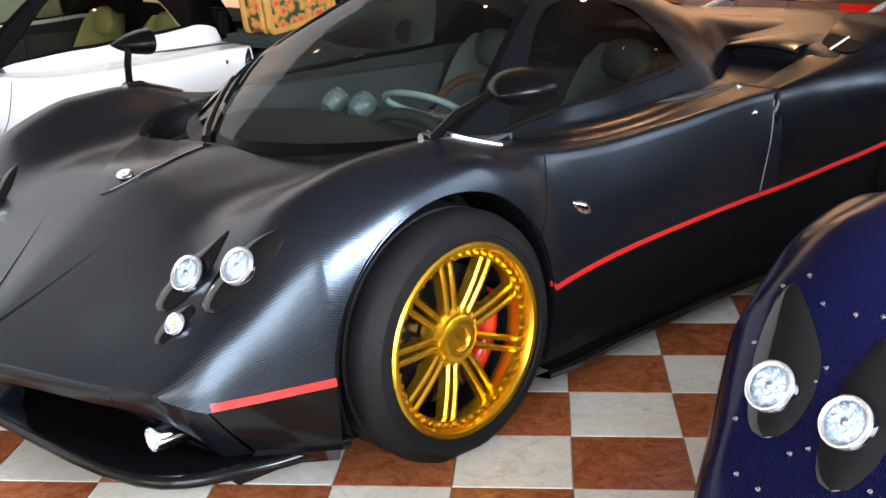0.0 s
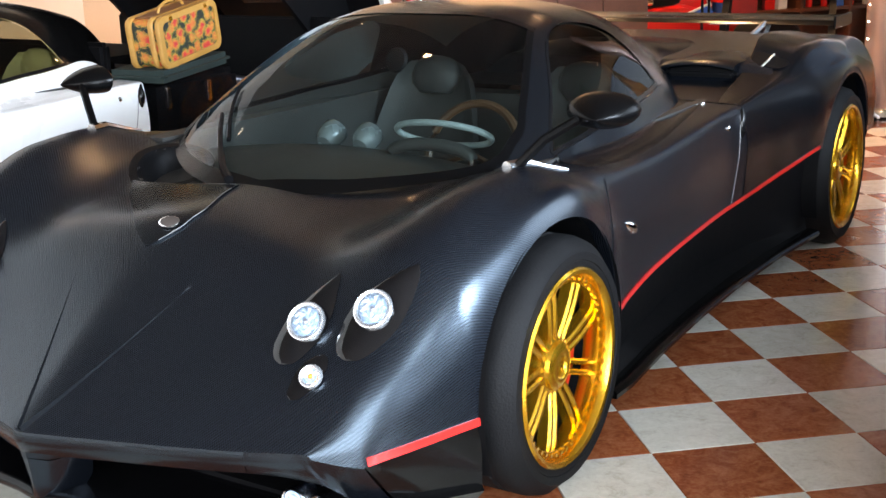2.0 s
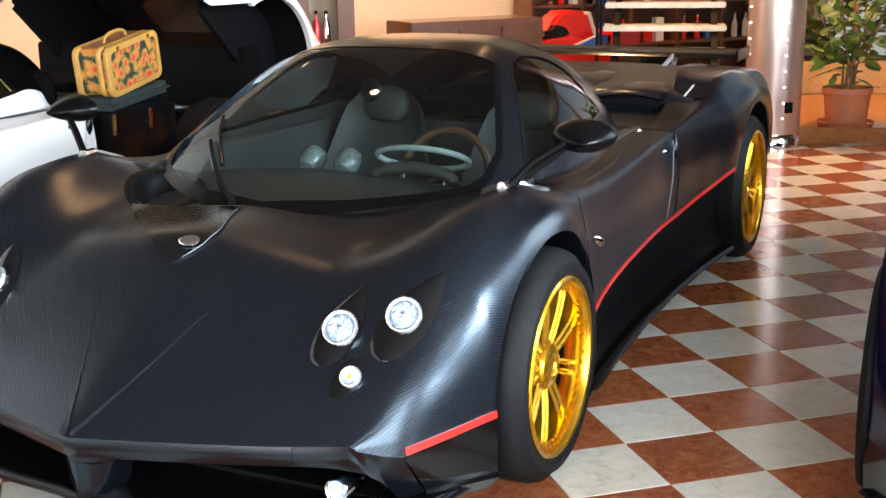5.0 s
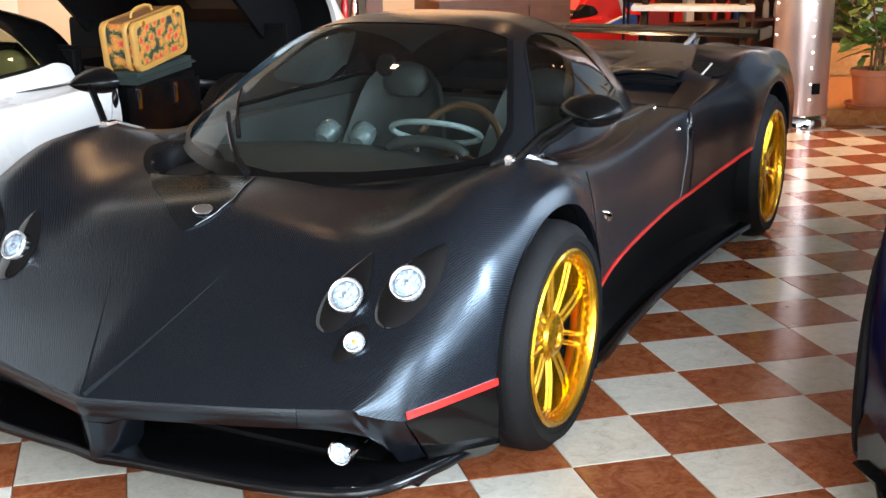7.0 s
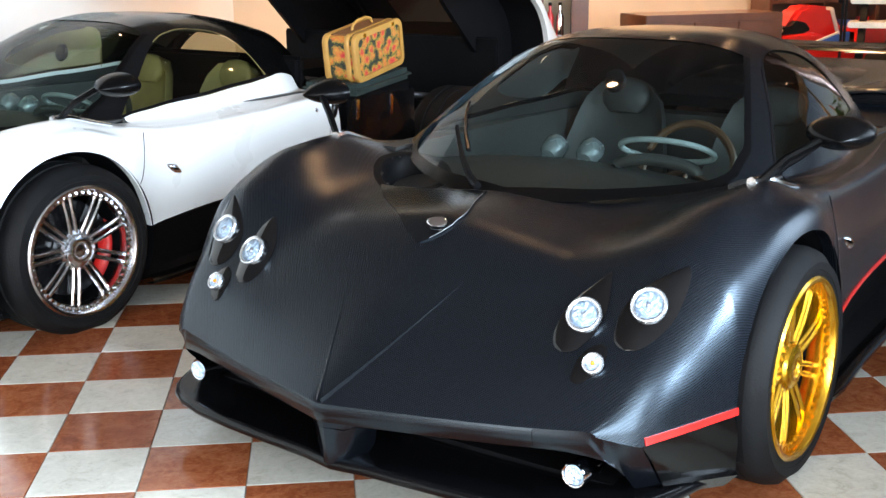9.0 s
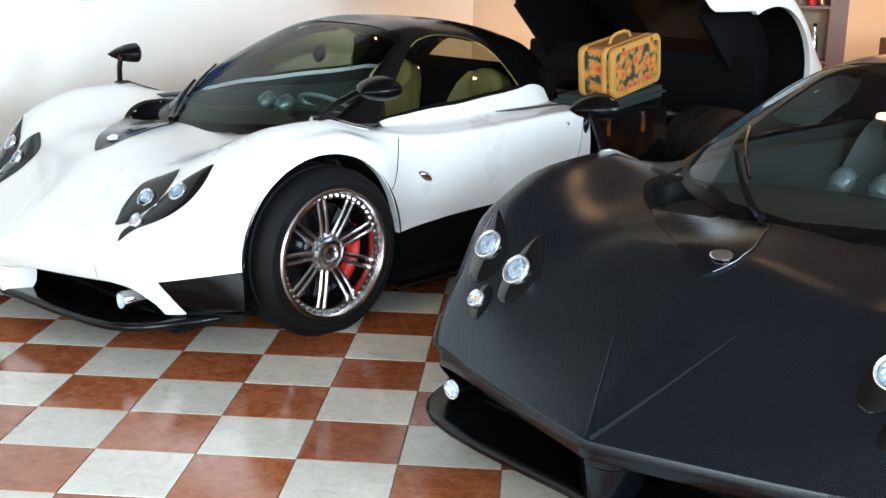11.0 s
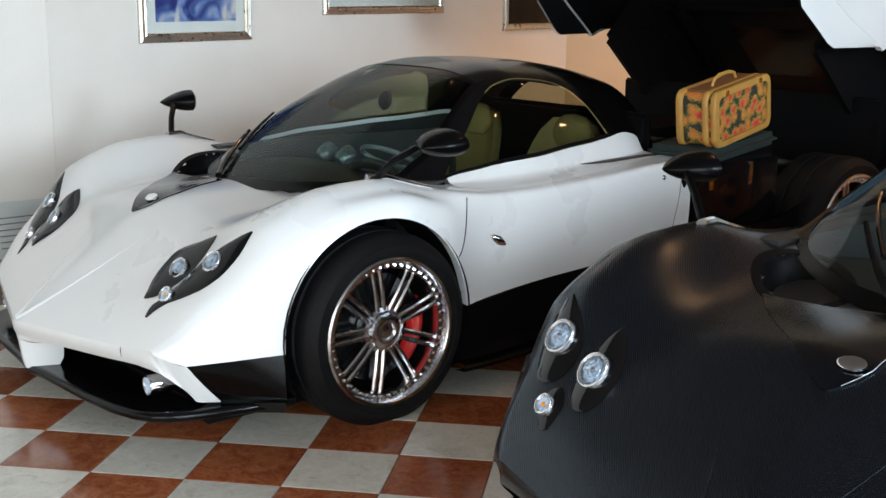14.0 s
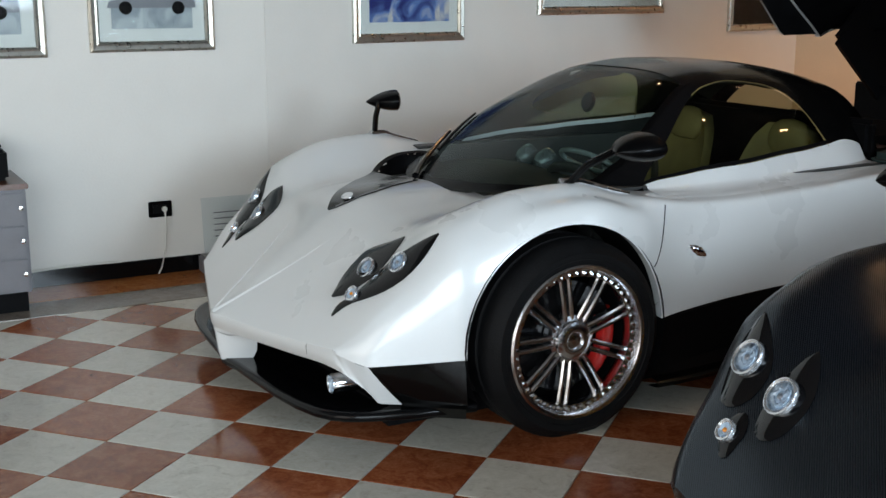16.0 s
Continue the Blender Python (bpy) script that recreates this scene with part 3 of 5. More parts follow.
def lamp_inner(lamp, r):
    place("lamp_can", shared(f"can{r}", lambda: lathe([(r + .006, -.04), (r + .004, -.015), (r + .0025, -.004), (r - .004, -.003)], 32, "z", False)), "pod_gloss", lamp, "glossy black lamp can")
    place("lamp_groove", shared(f"groove{r}", lambda: lathe([(r - .005, -.001), (r - .010, -.002), (0, -.004)], 28, "z", False)), "black_gloss", lamp)
    place("lamp_bowl", shared(f"bowl{r}", lambda: lamp_bowl(r)), "reflector", lamp)
    place("bulb_shield", shared(f"shield{r}", lambda: lathe([(r * .17, -.02), (r * .17, .003), (r * .12, .005), (0, .006)], 20)), "steel", lamp)
    place("lamp_lens", shared(f"lens{r}", lambda: lathe([(r - .008, .003), (r * .7, .0075), (r * .4, .010), (0, .011)], 32, "z", False)), "lamp_glass", lamp, "clear domed lens")
    place("lens_ring", shared(f"lring{r}", lambda: lathe([(r - .0075, .0), (r - .0085, .003), (r - .0095, .0)], 28, "z", False)), "steel", lamp)


def seat_bm():
    bm = bmesh.new()
    prof = curve((0, .20), (.35, .25), (.55, .265), (.7, .255), (.82, .22), (.95, .17), (1, .11))
    rows = []
    for i in range(21):
        t = i / 20
        y = .52 * min(t / .42, 1) if t < .42 else .52 + .26 * (t - .42) / .58
        z = .12 + .03 * (1 - min(t / .42, 1)) if t < .42 else .12 + .70 * (t - .42) / .58
        w = prof(t)
        row = []
        for k in range(13):
            u = -1 + k / 6
            bul = .07 * abs(u) ** 3
            row.append((w * u, y - (bul if t > .42 else 0), z + (bul if t <= .42 else 0)))
        back = [(x * .96, yy + (.055 if t > .42 else .02), zz - (.02 if t > .42 else .06)) for x, yy, zz in reversed(row)]
        rows.append(row + back)
    grid(rows, bm, closed=True)
    for k in (0, -1):
        bm.faces.new([bm.verts.new(p) for p in rows[k]])
    return bm


def open_rear(car):
    """The engine cover tipped up about its rear hinge, and what lies below it."""
    cover = place("engine_cover", shared("cover", lambda: body_mesh(1.62, 3.42, False)), "white_paint", car, "white rear engine cover tipped open")
    tip = pose(0, 3.43, .17) @ pose(0, 0, 0, -43.5) @ pose(0, -3.43, -.17)
    cover.matrix_basis = tip

    def lining():
        bm = body_mesh(1.625, 3.41, False)
        bmesh.ops.recalc_face_normals(bm, faces=bm.faces)
        bm.normal_update()
        up = sum(f.normal.z for f in bm.faces) > 0
        for v in bm.verts:
            v.co += v.normal * (-.014 if up else .014)
        return bm
    place("cover_lining", shared("lining", lining), "black_matte", cover, "black inner skin of the engine cover")
    place("cover_spine", shared("spine", lambda: thicken(roof_patch(1.78, 3.0, lambda s: 0, lambda s: roof_width(s), 40, 10, .004), .015)), "gloss_carbon", cover)
    for side in (1, -1):
        place("cover_wheel_tub", shared(f"tub{side}", lambda: both_sides(lambda: grid([[(x, 2.68 + .41 * math.cos(a), .345 + .41 * math.sin(a)) for x in (.96, .8, .62)] for a in np.linspace(0, math.pi - .62, 26)]), side)), "black_matte", cover)
        place("cover_inner_panel", shared(f"panel{side}", lambda: both_sides(lambda: boxed(.66, .69, 2.20, 3.10, .38, .85, bevel=.03), side)), "black_matte", cover)
        for skin, off, mat in (("cover_skirt", 0.0, "white_paint"), ("skirt_lining", -.014, "black_matte")):
            def skirt():
                rows = []
                for s in np.linspace(1.63, 2.31, 18):
                    x, z = side_point(s, 0)
                    low = max(.41 - (s - 1.63) * .9, .275) + max(s - 2.06, 0) * .95
                    rows.append([(x + off - .002, s, z + .004), (x + off - .004, s, (z + low) / 2), (x + off - .02, s, min(low, z - .002))])
                return grid(rows)
            place(skin, shared(f"{skin}{side}", lambda: both_sides(skirt, side)), mat, cover)
        place("cover_brace", shared(f"brace{side}", lambda: both_sides(lambda: boxed(.44, .50, 1.9, 3.2, .74, .79, bevel=.01), side)), "black_gloss", cover)
    place("cover_rib", shared("rib", lambda: boxed(-.7, .7, 2.3, 2.36, .74, .80, bevel=.012)), "black_matte", cover)
    # luggage pod behind the door, engine, pipes
    for side in (1, -1):
        pod = place("luggage_pod", shared(f"lpod{side}", lambda: both_sides(lambda: boxed(.50, .845, 1.64, 2.26, .14, .755, bevel=.035), side)), "black_gloss", car, "glossy black luggage pod behind the door")
        for y in (1.75, 2.02):
            place("pod_latch", shared("latch", lambda: boxed(-.004, .012, -.014, .014, -.05, .05, bevel=.004)), "chrome", pod, m=pose(side * .845, y, .66))
    place("bulkhead", shared("bulkhead", lambda: boxed(-.60, .60, 1.60, 1.66, .14, .92, bevel=.02)), "black_matte", car)
    eng = place("engine", shared("engine", lambda: boxed(-.34, .34, 1.75, 2.55, .20, .62, bevel=.04)), "grey_paint", car, "dark grey engine block")
    place("engine_shroud", shared("shroud", lambda: boxed(-.55, .55, 1.67, 2.30, .30, .84, bevel=.05)), "black_matte", car, "black engine shroud")
    for k in range(6):
        place("inlet_pipe", shared("inlet", lambda: tube([(-.24, 0, .60), (-.2, 0, .70), (0, 0, .74), (.2, 0, .70), (.24, 0, .60)], .028, 10)), "steel", eng, m=pose(0, 1.85 + .115 * k, 0))
    for side in (1, -1):
        place("frame_tube", shared(f"ftube{side}", lambda: both_sides(lambda: tube([(.50, 1.65, .80), (.48, 2.3, .70), (.46, 3.1, .52)], .022, 10), side)), "steel", car)
        place("frame_tube", shared(f"ftubeb{side}", lambda: both_sides(lambda: tube([(.50, 1.65, .45), (.52, 2.4, .66), (.62, 2.75, .60)], .02, 10), side)), "steel", car)
    # added black sheet: keeps the pale rear wall from showing behind the bay
    place("boot_bulkhead", shared("bootb", lambda: boxed(-.84, .84, 3.03, 3.06, .20, .93, bevel=.01)), "black_matte", car, "added black panel that blocks the view behind the engine bay")
    place("gearbox", shared("gearbox", lambda: boxed(-.2, .2, 2.55, 3.25, .22, .50, bevel=.05)), "steel", car)
    place("rear_crossmember", shared("rcross", lambda: boxed(-.75, .75, 3.22, 3.42, .15, .30, bevel=.03)), "black_matte", car)


def mirror_set(car, C, side):
    place("mirror_stalk", shared(f"stalk{side}", lambda: both_sides(lambda: tube([(.768, .056, body_z(.768, .056) - .004), (.83, .09, .875), (.905, .14, .925)], .013, 8), side)), "satin_black", car)
    place("mirror_foot", shared(f"foot{side}", lambda: both_sides(lambda: tube([(.755, .03, body_z(.755, .03) + .002), (.77, .10, body_z(.77, .10) + .006), (.785, .20, body_z(.785, .20) + .004), (.80, .28, body_z(.80, .28) + .002)], .016, 8, None, .4), side)), "chrome", car, "slim chrome mirror foot")
    mir = place("wing_mirror", shared(f"mirror{side}", lambda: both_sides(mirror_shell, side)), C["mirror"], car, "teardrop wing mirror on a stalk", pose(side * .945, .175, .93, 0, 0, side * 16))
    place("mirror_glass", shared(f"mglass{side}", lambda: lathe([(.04, 0), (.036, .003), (0, .004)], 24)), "chrome", mir, m=pose(0, .0725, .006, -90) @ Matrix.Diagonal((1.9, 1.0, 1, 1)))


def sports_car(name, m, look_of, label, category, rear=True):
    """look_of: materials by role."""
    C = look_of
    car = thing(name, m, label, category)
    paint = C["body"]
    place("body", shared("body" + ("_full" if rear else "_front"), lambda: body_mesh(-0.94, 3.42 if rear else 1.60)), paint, car)
    # cabin
    place("windscreen", shared("windscreen", lambda: roof_patch(-.046, .81, lambda s: 0, SCREEN_EDGE, 60, 14)), C["glass"], car, "raked curved tinted windscreen").visible_shadow = False
    place("windscreen_surround", shared("surround", lambda: roof_patch(-.10, .83, lambda s: max(SCREEN_EDGE(s) - .002, 0) if s > -.046 else 0, lambda s: max(roof_width(s) + .006, SCREEN_EDGE(s)) if s < .25 else SCREEN_EDGE(s) + .022, 72, 4, .002)), "satin_black", car)
    place("windscreen_header", shared("header", lambda: roof_patch(.795, .83, lambda s: 0, lambda s: SCREEN_EDGE(min(s, .82)) + .02, 4, 12, .003)), "black_gloss", car)
    for side in (1, -1):
        place("roof_pillar", shared(f"pillar{side}", lambda: both_sides(lambda: thicken(roof_patch(.245, .84, lambda s: SCREEN_EDGE(min(s, .82)) + .012, lambda s: min(PILLAR_EDGE(s), roof_width(s)) if s > .42 else roof_width(s) + .008, 40, 6, .001, False), .02), side)), C["pillar"], car)
        place("side_window", shared(f"side_window{side}", lambda: both_sides(lambda: roof_patch(.42, 1.36, PILLAR_EDGE, lambda s: max(WINDOW_LOW(s), PILLAR_EDGE(s)), 48, 8, -.004, False), side)), C["side_glass"], car).visible_shadow = False
        place("window_frame", shared(f"window_frame{side}", lambda: both_sides(lambda: roof_patch(.42, 1.37, lambda s: WINDOW_LOW(s) - .004, lambda s: WINDOW_LOW(s) + .004, 48, 2, .003, False), side)), "black_gloss", car)
        place("window_frame", shared(f"window_front{side}", lambda: both_sides(lambda: roof_patch(.42, .79, lambda s: PILLAR_EDGE(s) - .005, lambda s: PILLAR_EDGE(s) + .005, 30, 2, .003, False), side)), "black_gloss", car)
        place("window_frame", shared(f"window_head{side}", lambda: both_sides(lambda: roof_patch(.79, 1.365, lambda s: PILLAR_EDGE(s) - .001, lambda s: PILLAR_EDGE(s) + .004 + .012 * max(0, s - 1.18) / .18, 44, 2, .002, False), side)), C.get("window_trim", "black_gloss"), car)
        place("door_top", shared(f"door_top{side}", lambda: both_sides(lambda: door_top_bm(1.585), side)), paint, car)
    for side in (1, -1):
        place("door_lining", shared(f"lining_in{side}", lambda: both_sides(lambda: roof_patch(.50, 1.62, lambda s: WINDOW_LOW(s) + .004, lambda s: roof_width(s) - .002, 36, 4, -.018, False), side)), "dark_leather", car, "dark inner door lining")
    place("headlining", shared("headlining", lambda: roof_patch(.86, 1.66, lambda s: 0, lambda s: PILLAR_EDGE(min(s, 1.2)) - .02, 24, 10, -.02)), "dark_leather", car, "dark headlining")
    place("roof", shared("roof" + ("_full" if rear else "_front"), lambda: roof_patch(.825, 3.0 if rear else 1.75, lambda s: 0, lambda s: PILLAR_EDGE(s) if s < 1.36 else WINDOW_LOW(s) + .004 if s < 1.57 else min(roof_width(s), WINDOW_LOW(1.57) + (s - 1.57) * .5), 80, 18, .001)), C["roof"], car)
    # cabin's inside
    tub = bmesh.new()
    box(tub, -.66, .66, .15, 1.70, .10, .16), box(tub, -.52, .52, 1.60, 1.72, .10, .745), box(tub, -.70, -.62, .2, 1.7, .12, .76), box(tub, .62, .70, .2, 1.7, .12, .76), box(tub, -.09, .09, .3, 1.65, .12, .42, .02)
    place("cabin_tub", shared("tub", lambda: tub), "dark_leather", car)
    dash = grid([[(x, y, z - .05 * (x / .6) ** 2) for x in np.linspace(-.6, .6, 15)] for y, z in ((-.02, .66), (.12, .70), (.28, .735), (.40, .745), (.47, .72), (.50, .64), (.49, .5))])
    place("dashboard", shared("dash", lambda: thicken(dash, .02)), "dark_leather", car)
    for x in (.33, -.33):
        place("seat", shared("seat", seat_bm), C["seat"], car, m=pose(x - .04, .75, .06))
        place("headrest", shared("headrest", lambda: lathe([(0, -.05), (.07, -.045), (.105, -.01), (.112, .03), (.10, .07), (.065, .095), (.02, .103), (0, .104)], 28)), C["seat"], car, m=pose(x - .04, 1.47, .80, -14) @ Matrix.Diagonal((1, .42, 1, 1)))
    sw = bmesh.new()
    ringp = [Vector((.165 * math.cos(a), 0, .165 * math.sin(a))) for a in np.linspace(0, 2 * math.pi, 40)]
    tube(ringp, .014, 8, sw)
    for a in (200, 270, 340):
        tube([(0, 0, 0), (.16 * math.cos(radians(a)), 0, .16 * math.sin(radians(a)))], .009, 6, sw)
    place("steering_wheel", shared("steering_wheel", lambda: sw), C["wheel_trim"], car, m=pose(.29, .64, .70, -22))
    for x in (-.118, .022):
        place("gauge_pod", shared("gauge", lambda: lathe([(.0, -.03), (.026, -.026), (.040, -.01), (.045, .02), (.044, .045), (.040, .050), (.036, .046), (.034, .03), (.0, .03)], 28)), "grey_metal", car, m=pose(x, .43, .757, -62))
    bn = tube([(.30 + .165 * math.cos(a), .455 - .05 * math.sin(a), .795 + .042 * math.sin(a)) for a in np.linspace(0, 2 * math.pi, 44)], .010, 10)
    hood = tube([(.30 + .14 * math.cos(a), .385, .74 + .035 * math.sin(a)) for a in np.linspace(0, math.pi, 24)], .02, 10)
    place("instrument_hood", shared("ihood", lambda: hood), "dark_leather", car)
    place("instrument_binnacle", shared("binnacle", lambda: bn), "grey_leather", car, "stitched grey instrument hood")
    place("interior_mirror", shared("interior_mirror", lambda: lathe([(.0, -.010), (.036, -.008), (.042, 0), (.036, .010), (.0, .012)], 24)), "black_matte", car, m=pose(0, .66, .985, 75))
    # nose
    lip = bmesh.new()
    for side in (1, -1):
        out = [(0, -.905), (.05, -.896), (.10, -.887), (.26, -.876), (.43, -.862), (.565, -.842), (.665, -.812), (.725, -.78), (.766, -.74), (.790, -.70), (.812, -.65), (.848, -.55), (.870, -.45), (.886, -.35)]
        rows = []
        for i, (x, y) in enumerate(out):
            (xa, ya), (xb, yb) = out[max(i - 1, 0)], out[min(i + 1, len(out) - 1)]
            d = Vector((yb - ya, xa - xb)).normalized()
            zz = .122 + .012 * max(0, (x - .7) / .2)
            ring = [(.018 * math.cos(a) - .014, .017 * math.sin(a)) for a in np.linspace(-1.9, 1.9, 9)]
            row = [(side * (x + d.x * o), y + d.y * o, zz + h) for o, h in ring]
            rows.append(row + [(side * max(x - .10, 0) * .98, min(y + .10, -.28), zz + .012), (side * max(x - .16, 0), min(y + .35, -.25), zz), (side * max(x - .16, 0), min(y + .35, -.25), zz - .02)])
        grid(rows, lip, closed=True)
    place("front_splitter", shared("splitter", lambda: lip), "lip_gloss", car, "glossy carbon front splitter")
    mouth = bmesh.new()
    for side in (1, -1):
        rows = []
        for x in np.linspace(0, .78, 12):
            y = skew(-.94, x) + .13
            rows.append([(side * x, y - .03, .285), (side * x, y + .10, .26), (side * x, y + .22, .17), (side * x, y + .20, .095)])
        grid(rows, mouth)
    place("air_intake", shared("mouth", lambda: mouth), "black_matte", car, "black recessed front air intake")

    def nose_lip(x):
        front = section(-.94)
        y, z = skew(-.94, x), float(np.interp(x, [p[0] for p in front], [p[1] for p in front]))
        return [(x, y, z), (x, y - .004, z - .010), (x, y - .001, z - .034), (x, y + .007, z - .053), (x, y + .05, z - .058)]
    edge = bmesh.new()
    for side in (1, -1):
        rows = []
        for x in np.linspace(0, .56, 24):
            rows.append([(side * px, py, pz) for px, py, pz in nose_lip(x)])
        grid(rows, edge)
    bmesh.ops.remove_doubles(edge, verts=edge.verts, dist=1e-5)
    place("nose_edge", shared("nose_edge", lambda: edge), paint, car)
    keel, post = bmesh.new(), bmesh.new()
    for k in (-1, 1):
        grid([[(k * .012, -.935, .306), (k * .07, -.905, .29), (k * .15, -.80, .285)], [(k * .010, -.932, .265), (k * .065, -.90, .255), (k * .13, -.805, .25)], [(k * .008, -.93, .24), (k * .05, -.90, .232), (k * .09, -.83, .228)]], keel)
        grid([[(k * .008, -.928, .238), (k * .05, -.898, .228), (k * .085, -.80, .226)], [(k * .008, -.92, .17), (k * .045, -.892, .165), (k * .075, -.80, .165)], [(k * .01, -.91, .13), (k * .035, -.885, .13), (k * .055, -.81, .13)]], post)
    grid([[(-.012, -.935, .306), (.012, -.935, .306)], [(-.010, -.932, .265), (.010, -.932, .265)], [(-.008, -.93, .24), (.008, -.93, .24)]], keel)
    grid([[(-.008, -.928, .238), (.008, -.928, .238)], [(-.01, -.91, .13), (.01, -.91, .13)]], post)
    place("nose_keel", shared("keel", lambda: keel), paint, car)
    place("splitter_post", shared("post", lambda: post), paint, car)
    crease = bmesh.new()
    for side in (1, -1):
        rows = []
        for i in range(20):
            t = i / 19
            y = -.935 + .40 * t
            x = .004 + .20 * t
            w = .010 * (1 - t) + .0008
            z = body_z(x, y)
            rows.append([(side * (x - w), y, body_z(max(x - w, 0), y) - .002), (side * x, y, z + .007 * (1 - t)), (side * (x + w), y, body_z(x + w, y) - .002)])
        grid(rows, crease)
    place("bonnet_crease", shared("crease", lambda: crease), paint, car)
    for side in (1, -1):
        def spaced(points, n):
            """The line again, as n evenly spaced places."""
            p = np.array(points, float)
            run = np.concatenate(([0], np.cumsum(np.linalg.norm(np.diff(p, axis=0), axis=1))))
            return np.array([[np.interp(d, run, p[:, k]) for k in range(3)] for d in np.linspace(0, run[-1], n)])

        def fang():
            """The nose runs down in a hollow curve on to the splitter."""
            top = [nose_lip(.56)[0]] + [(x, skew(-.94, x), z) for x, z in section(-.94) if x > .562]
            for q in (-.93, -.92, -.91, -.90, -.89, -.88, -.865):
                x, z = side_point(q, 0)
                top.append((x, skew(q, x), z))
            low = [nose_lip(.56)[3], (.62, -.771, .271), (.68, -.752, .266), (.725, -.733, .256), (.742, -.702, .228), (.750, -.668, .197), (.757, -.633, .153), (.797, -.568, .152)]
            T, L = spaced(top, 26), spaced(low, 26)
            rows = []
            for i, (p, q) in enumerate(zip(T, L)):
                bulge = .006
                row = [tuple(p + (q - p) * v + np.array((.3, -.8, .1)) * bulge * math.sin(math.pi * v)) for v in np.linspace(0, 1, 7)]
                rows.append(row + [(q[0] - .004, q[1] + .012, q[2] - .002), (q[0] - .02, q[1] + .06, q[2] - .012)])
            return grid(rows)
        place("nose_corner", shared(f"fang{side}", lambda: both_sides(fang, side)), paint, car)

        def side_panel():
            rows = []
            for u in np.linspace(0, 1, 12):
                q = -.862 + u * (.862 - .410)
                xt, zt = side_point(q, 0)
                top = Vector((xt - .004, skew(q, xt), zt + .004))
                low = Vector((.797 + .125 * u, -.568 + .165 * u, .16))
                rows.append([tuple(top), tuple(top.lerp(low, .5) + Vector((.006, -.004, 0))), tuple(low), tuple(low + Vector((.012, -.012, -.006))), tuple(low + Vector((-.03, .01, -.055)))])
            return thicken(grid(rows), .01)
        place("front_side_panel", shared(f"side_panel{side}", lambda: both_sides(side_panel, side)), C["lower"], car)
        fog = place("fog_lamp", shared("fog", lambda: lathe([(.014, .15), (.028, .13), (.033, .08), (.033, .0), (.031, -.005), (.028, -.004), (.026, .006)], 32, "z", False)), "chrome", car, "chrome fog lamp in the air intake", look((side * .652, -.748, .207), (side * .652, -.3, .207)) @ pose(0, 0, 0, 180))
        place("fog_reflector", shared("fogref", lambda: lamp_bowl(.033)), "reflector", fog, "", pose(0, 0, .002, 180))
        # headlamp cluster
        lamps = ((.695, -.533), (.545, -.577), (.605, -.655)) if C.get("joined") else ((.730, -.556), (.578, -.574), (.66, -.73)) if C.get("rivets") else ((.731, -.536), (.575, -.578), (.650, -.665))
        if C.get("joined"):
            leaf_out = [(-.715, .576, .584), (-.69, .566, .602), (-.665, .582, .626), (-.64, .600, .668), (-.60, .604, .722), (-.56, .612, .755), (-.52, .634, .778), (-.48, .695, .788), (-.43, .773, .780)]
            leaf_in = [(-.682, .500, .509), (-.66, .484, .552), (-.625, .457, .580), (-.58, .441, .602), (-.54, .438, .610), (-.50, .468, .608), (-.47, .522, .594), (-.450, .570, .577)]
            place("headlamp_pod", shared(f"leafo{side}", lambda: both_sides(lambda: thicken(dome(leaf_out, .003, .009), .008), side)), C["pod"], car, "black leaf-shaped headlamp pod")
            place("headlamp_pod", shared(f"leafi{side}", lambda: both_sides(lambda: thicken(dome(leaf_in, .004, .009), .009), side)), C["pod"], car, "black leaf-shaped headlamp pod")
        else:
            style = "riveted" if C.get("rivets") else "plain"
            pods = ([(-.649, .553, .557), (-.645, .535, .576), (-.635, .522, .590), (-.61, .509, .606), (-.575, .506, .618), (-.54, .515, .619), (-.50, .541, .608), (-.47, .570, .596), (-.458, .584, .588)],
                    [(-.612, .704, .708), (-.608, .686, .728), (-.598, .672, .745), (-.575, .660, .765), (-.55, .657, .782), (-.52, .666, .796), (-.48, .714, .803), (-.445, .768, .799), (-.434, .786, .790)])
            for k, o in enumerate(pods):
                if C.get("rivets"):
                    o = [(y * 1.18 + .115, (x0 + x1) / 2 - (x1 - x0) * .5, (x0 + x1) / 2 + (x1 - x0) * .5) for y, x0, x1 in o]
                place("headlamp_pod", shared(f"pod{k}{style}{side}", lambda: both_sides(lambda: thicken(dome(o, .003, .014), .008), side)), C["pod"], car, "black teardrop headlamp pod")
            sig = [(-.700, .617, .621), (-.697, .608, .632), (-.685, .602, .648), (-.66, .602, .669), (-.635, .612, .672), (-.615, .634, .660), (-.611, .644, .648)]
            if not C.get("rivets"):
                place("indicator_pod", shared(f"sigpod{side}", lambda: both_sides(lambda: thicken(dome(sig, .003, .008, 8), .006), side)), C["pod"], car)
        for x0, y0 in lamps[:2]:
            r = .034 if C.get("joined") else .043
            z0 = body_z(x0, y0) + (.017 if C.get("joined") else .030)
            lamp = place("headlamp", shared(f"lamp{r}", lambda: lamp_unit(r)), "chrome_satin", car, "round clear headlamp with bright ring", look((side * x0, y0, z0), (side * (x0 + .12), y0 - .85, z0 + .58)) @ pose(0, 0, 0, 180))
            lamp_inner(lamp, r)
        x0, y0 = lamps[2]
        z0 = body_z(x0, y0) + .018
        ind = place("indicator", shared("sig", lambda: lamp_unit(.024)), "chrome_satin", car, "small chrome indicator with amber bulb", look((side * x0, y0, z0), (side * (x0 + .1), y0 - .85, z0 + .58)) @ pose(0, 0, 0, 180))
        place("lamp_bowl", shared("sigbowl", lambda: lamp_bowl(.026)), "reflector", ind)
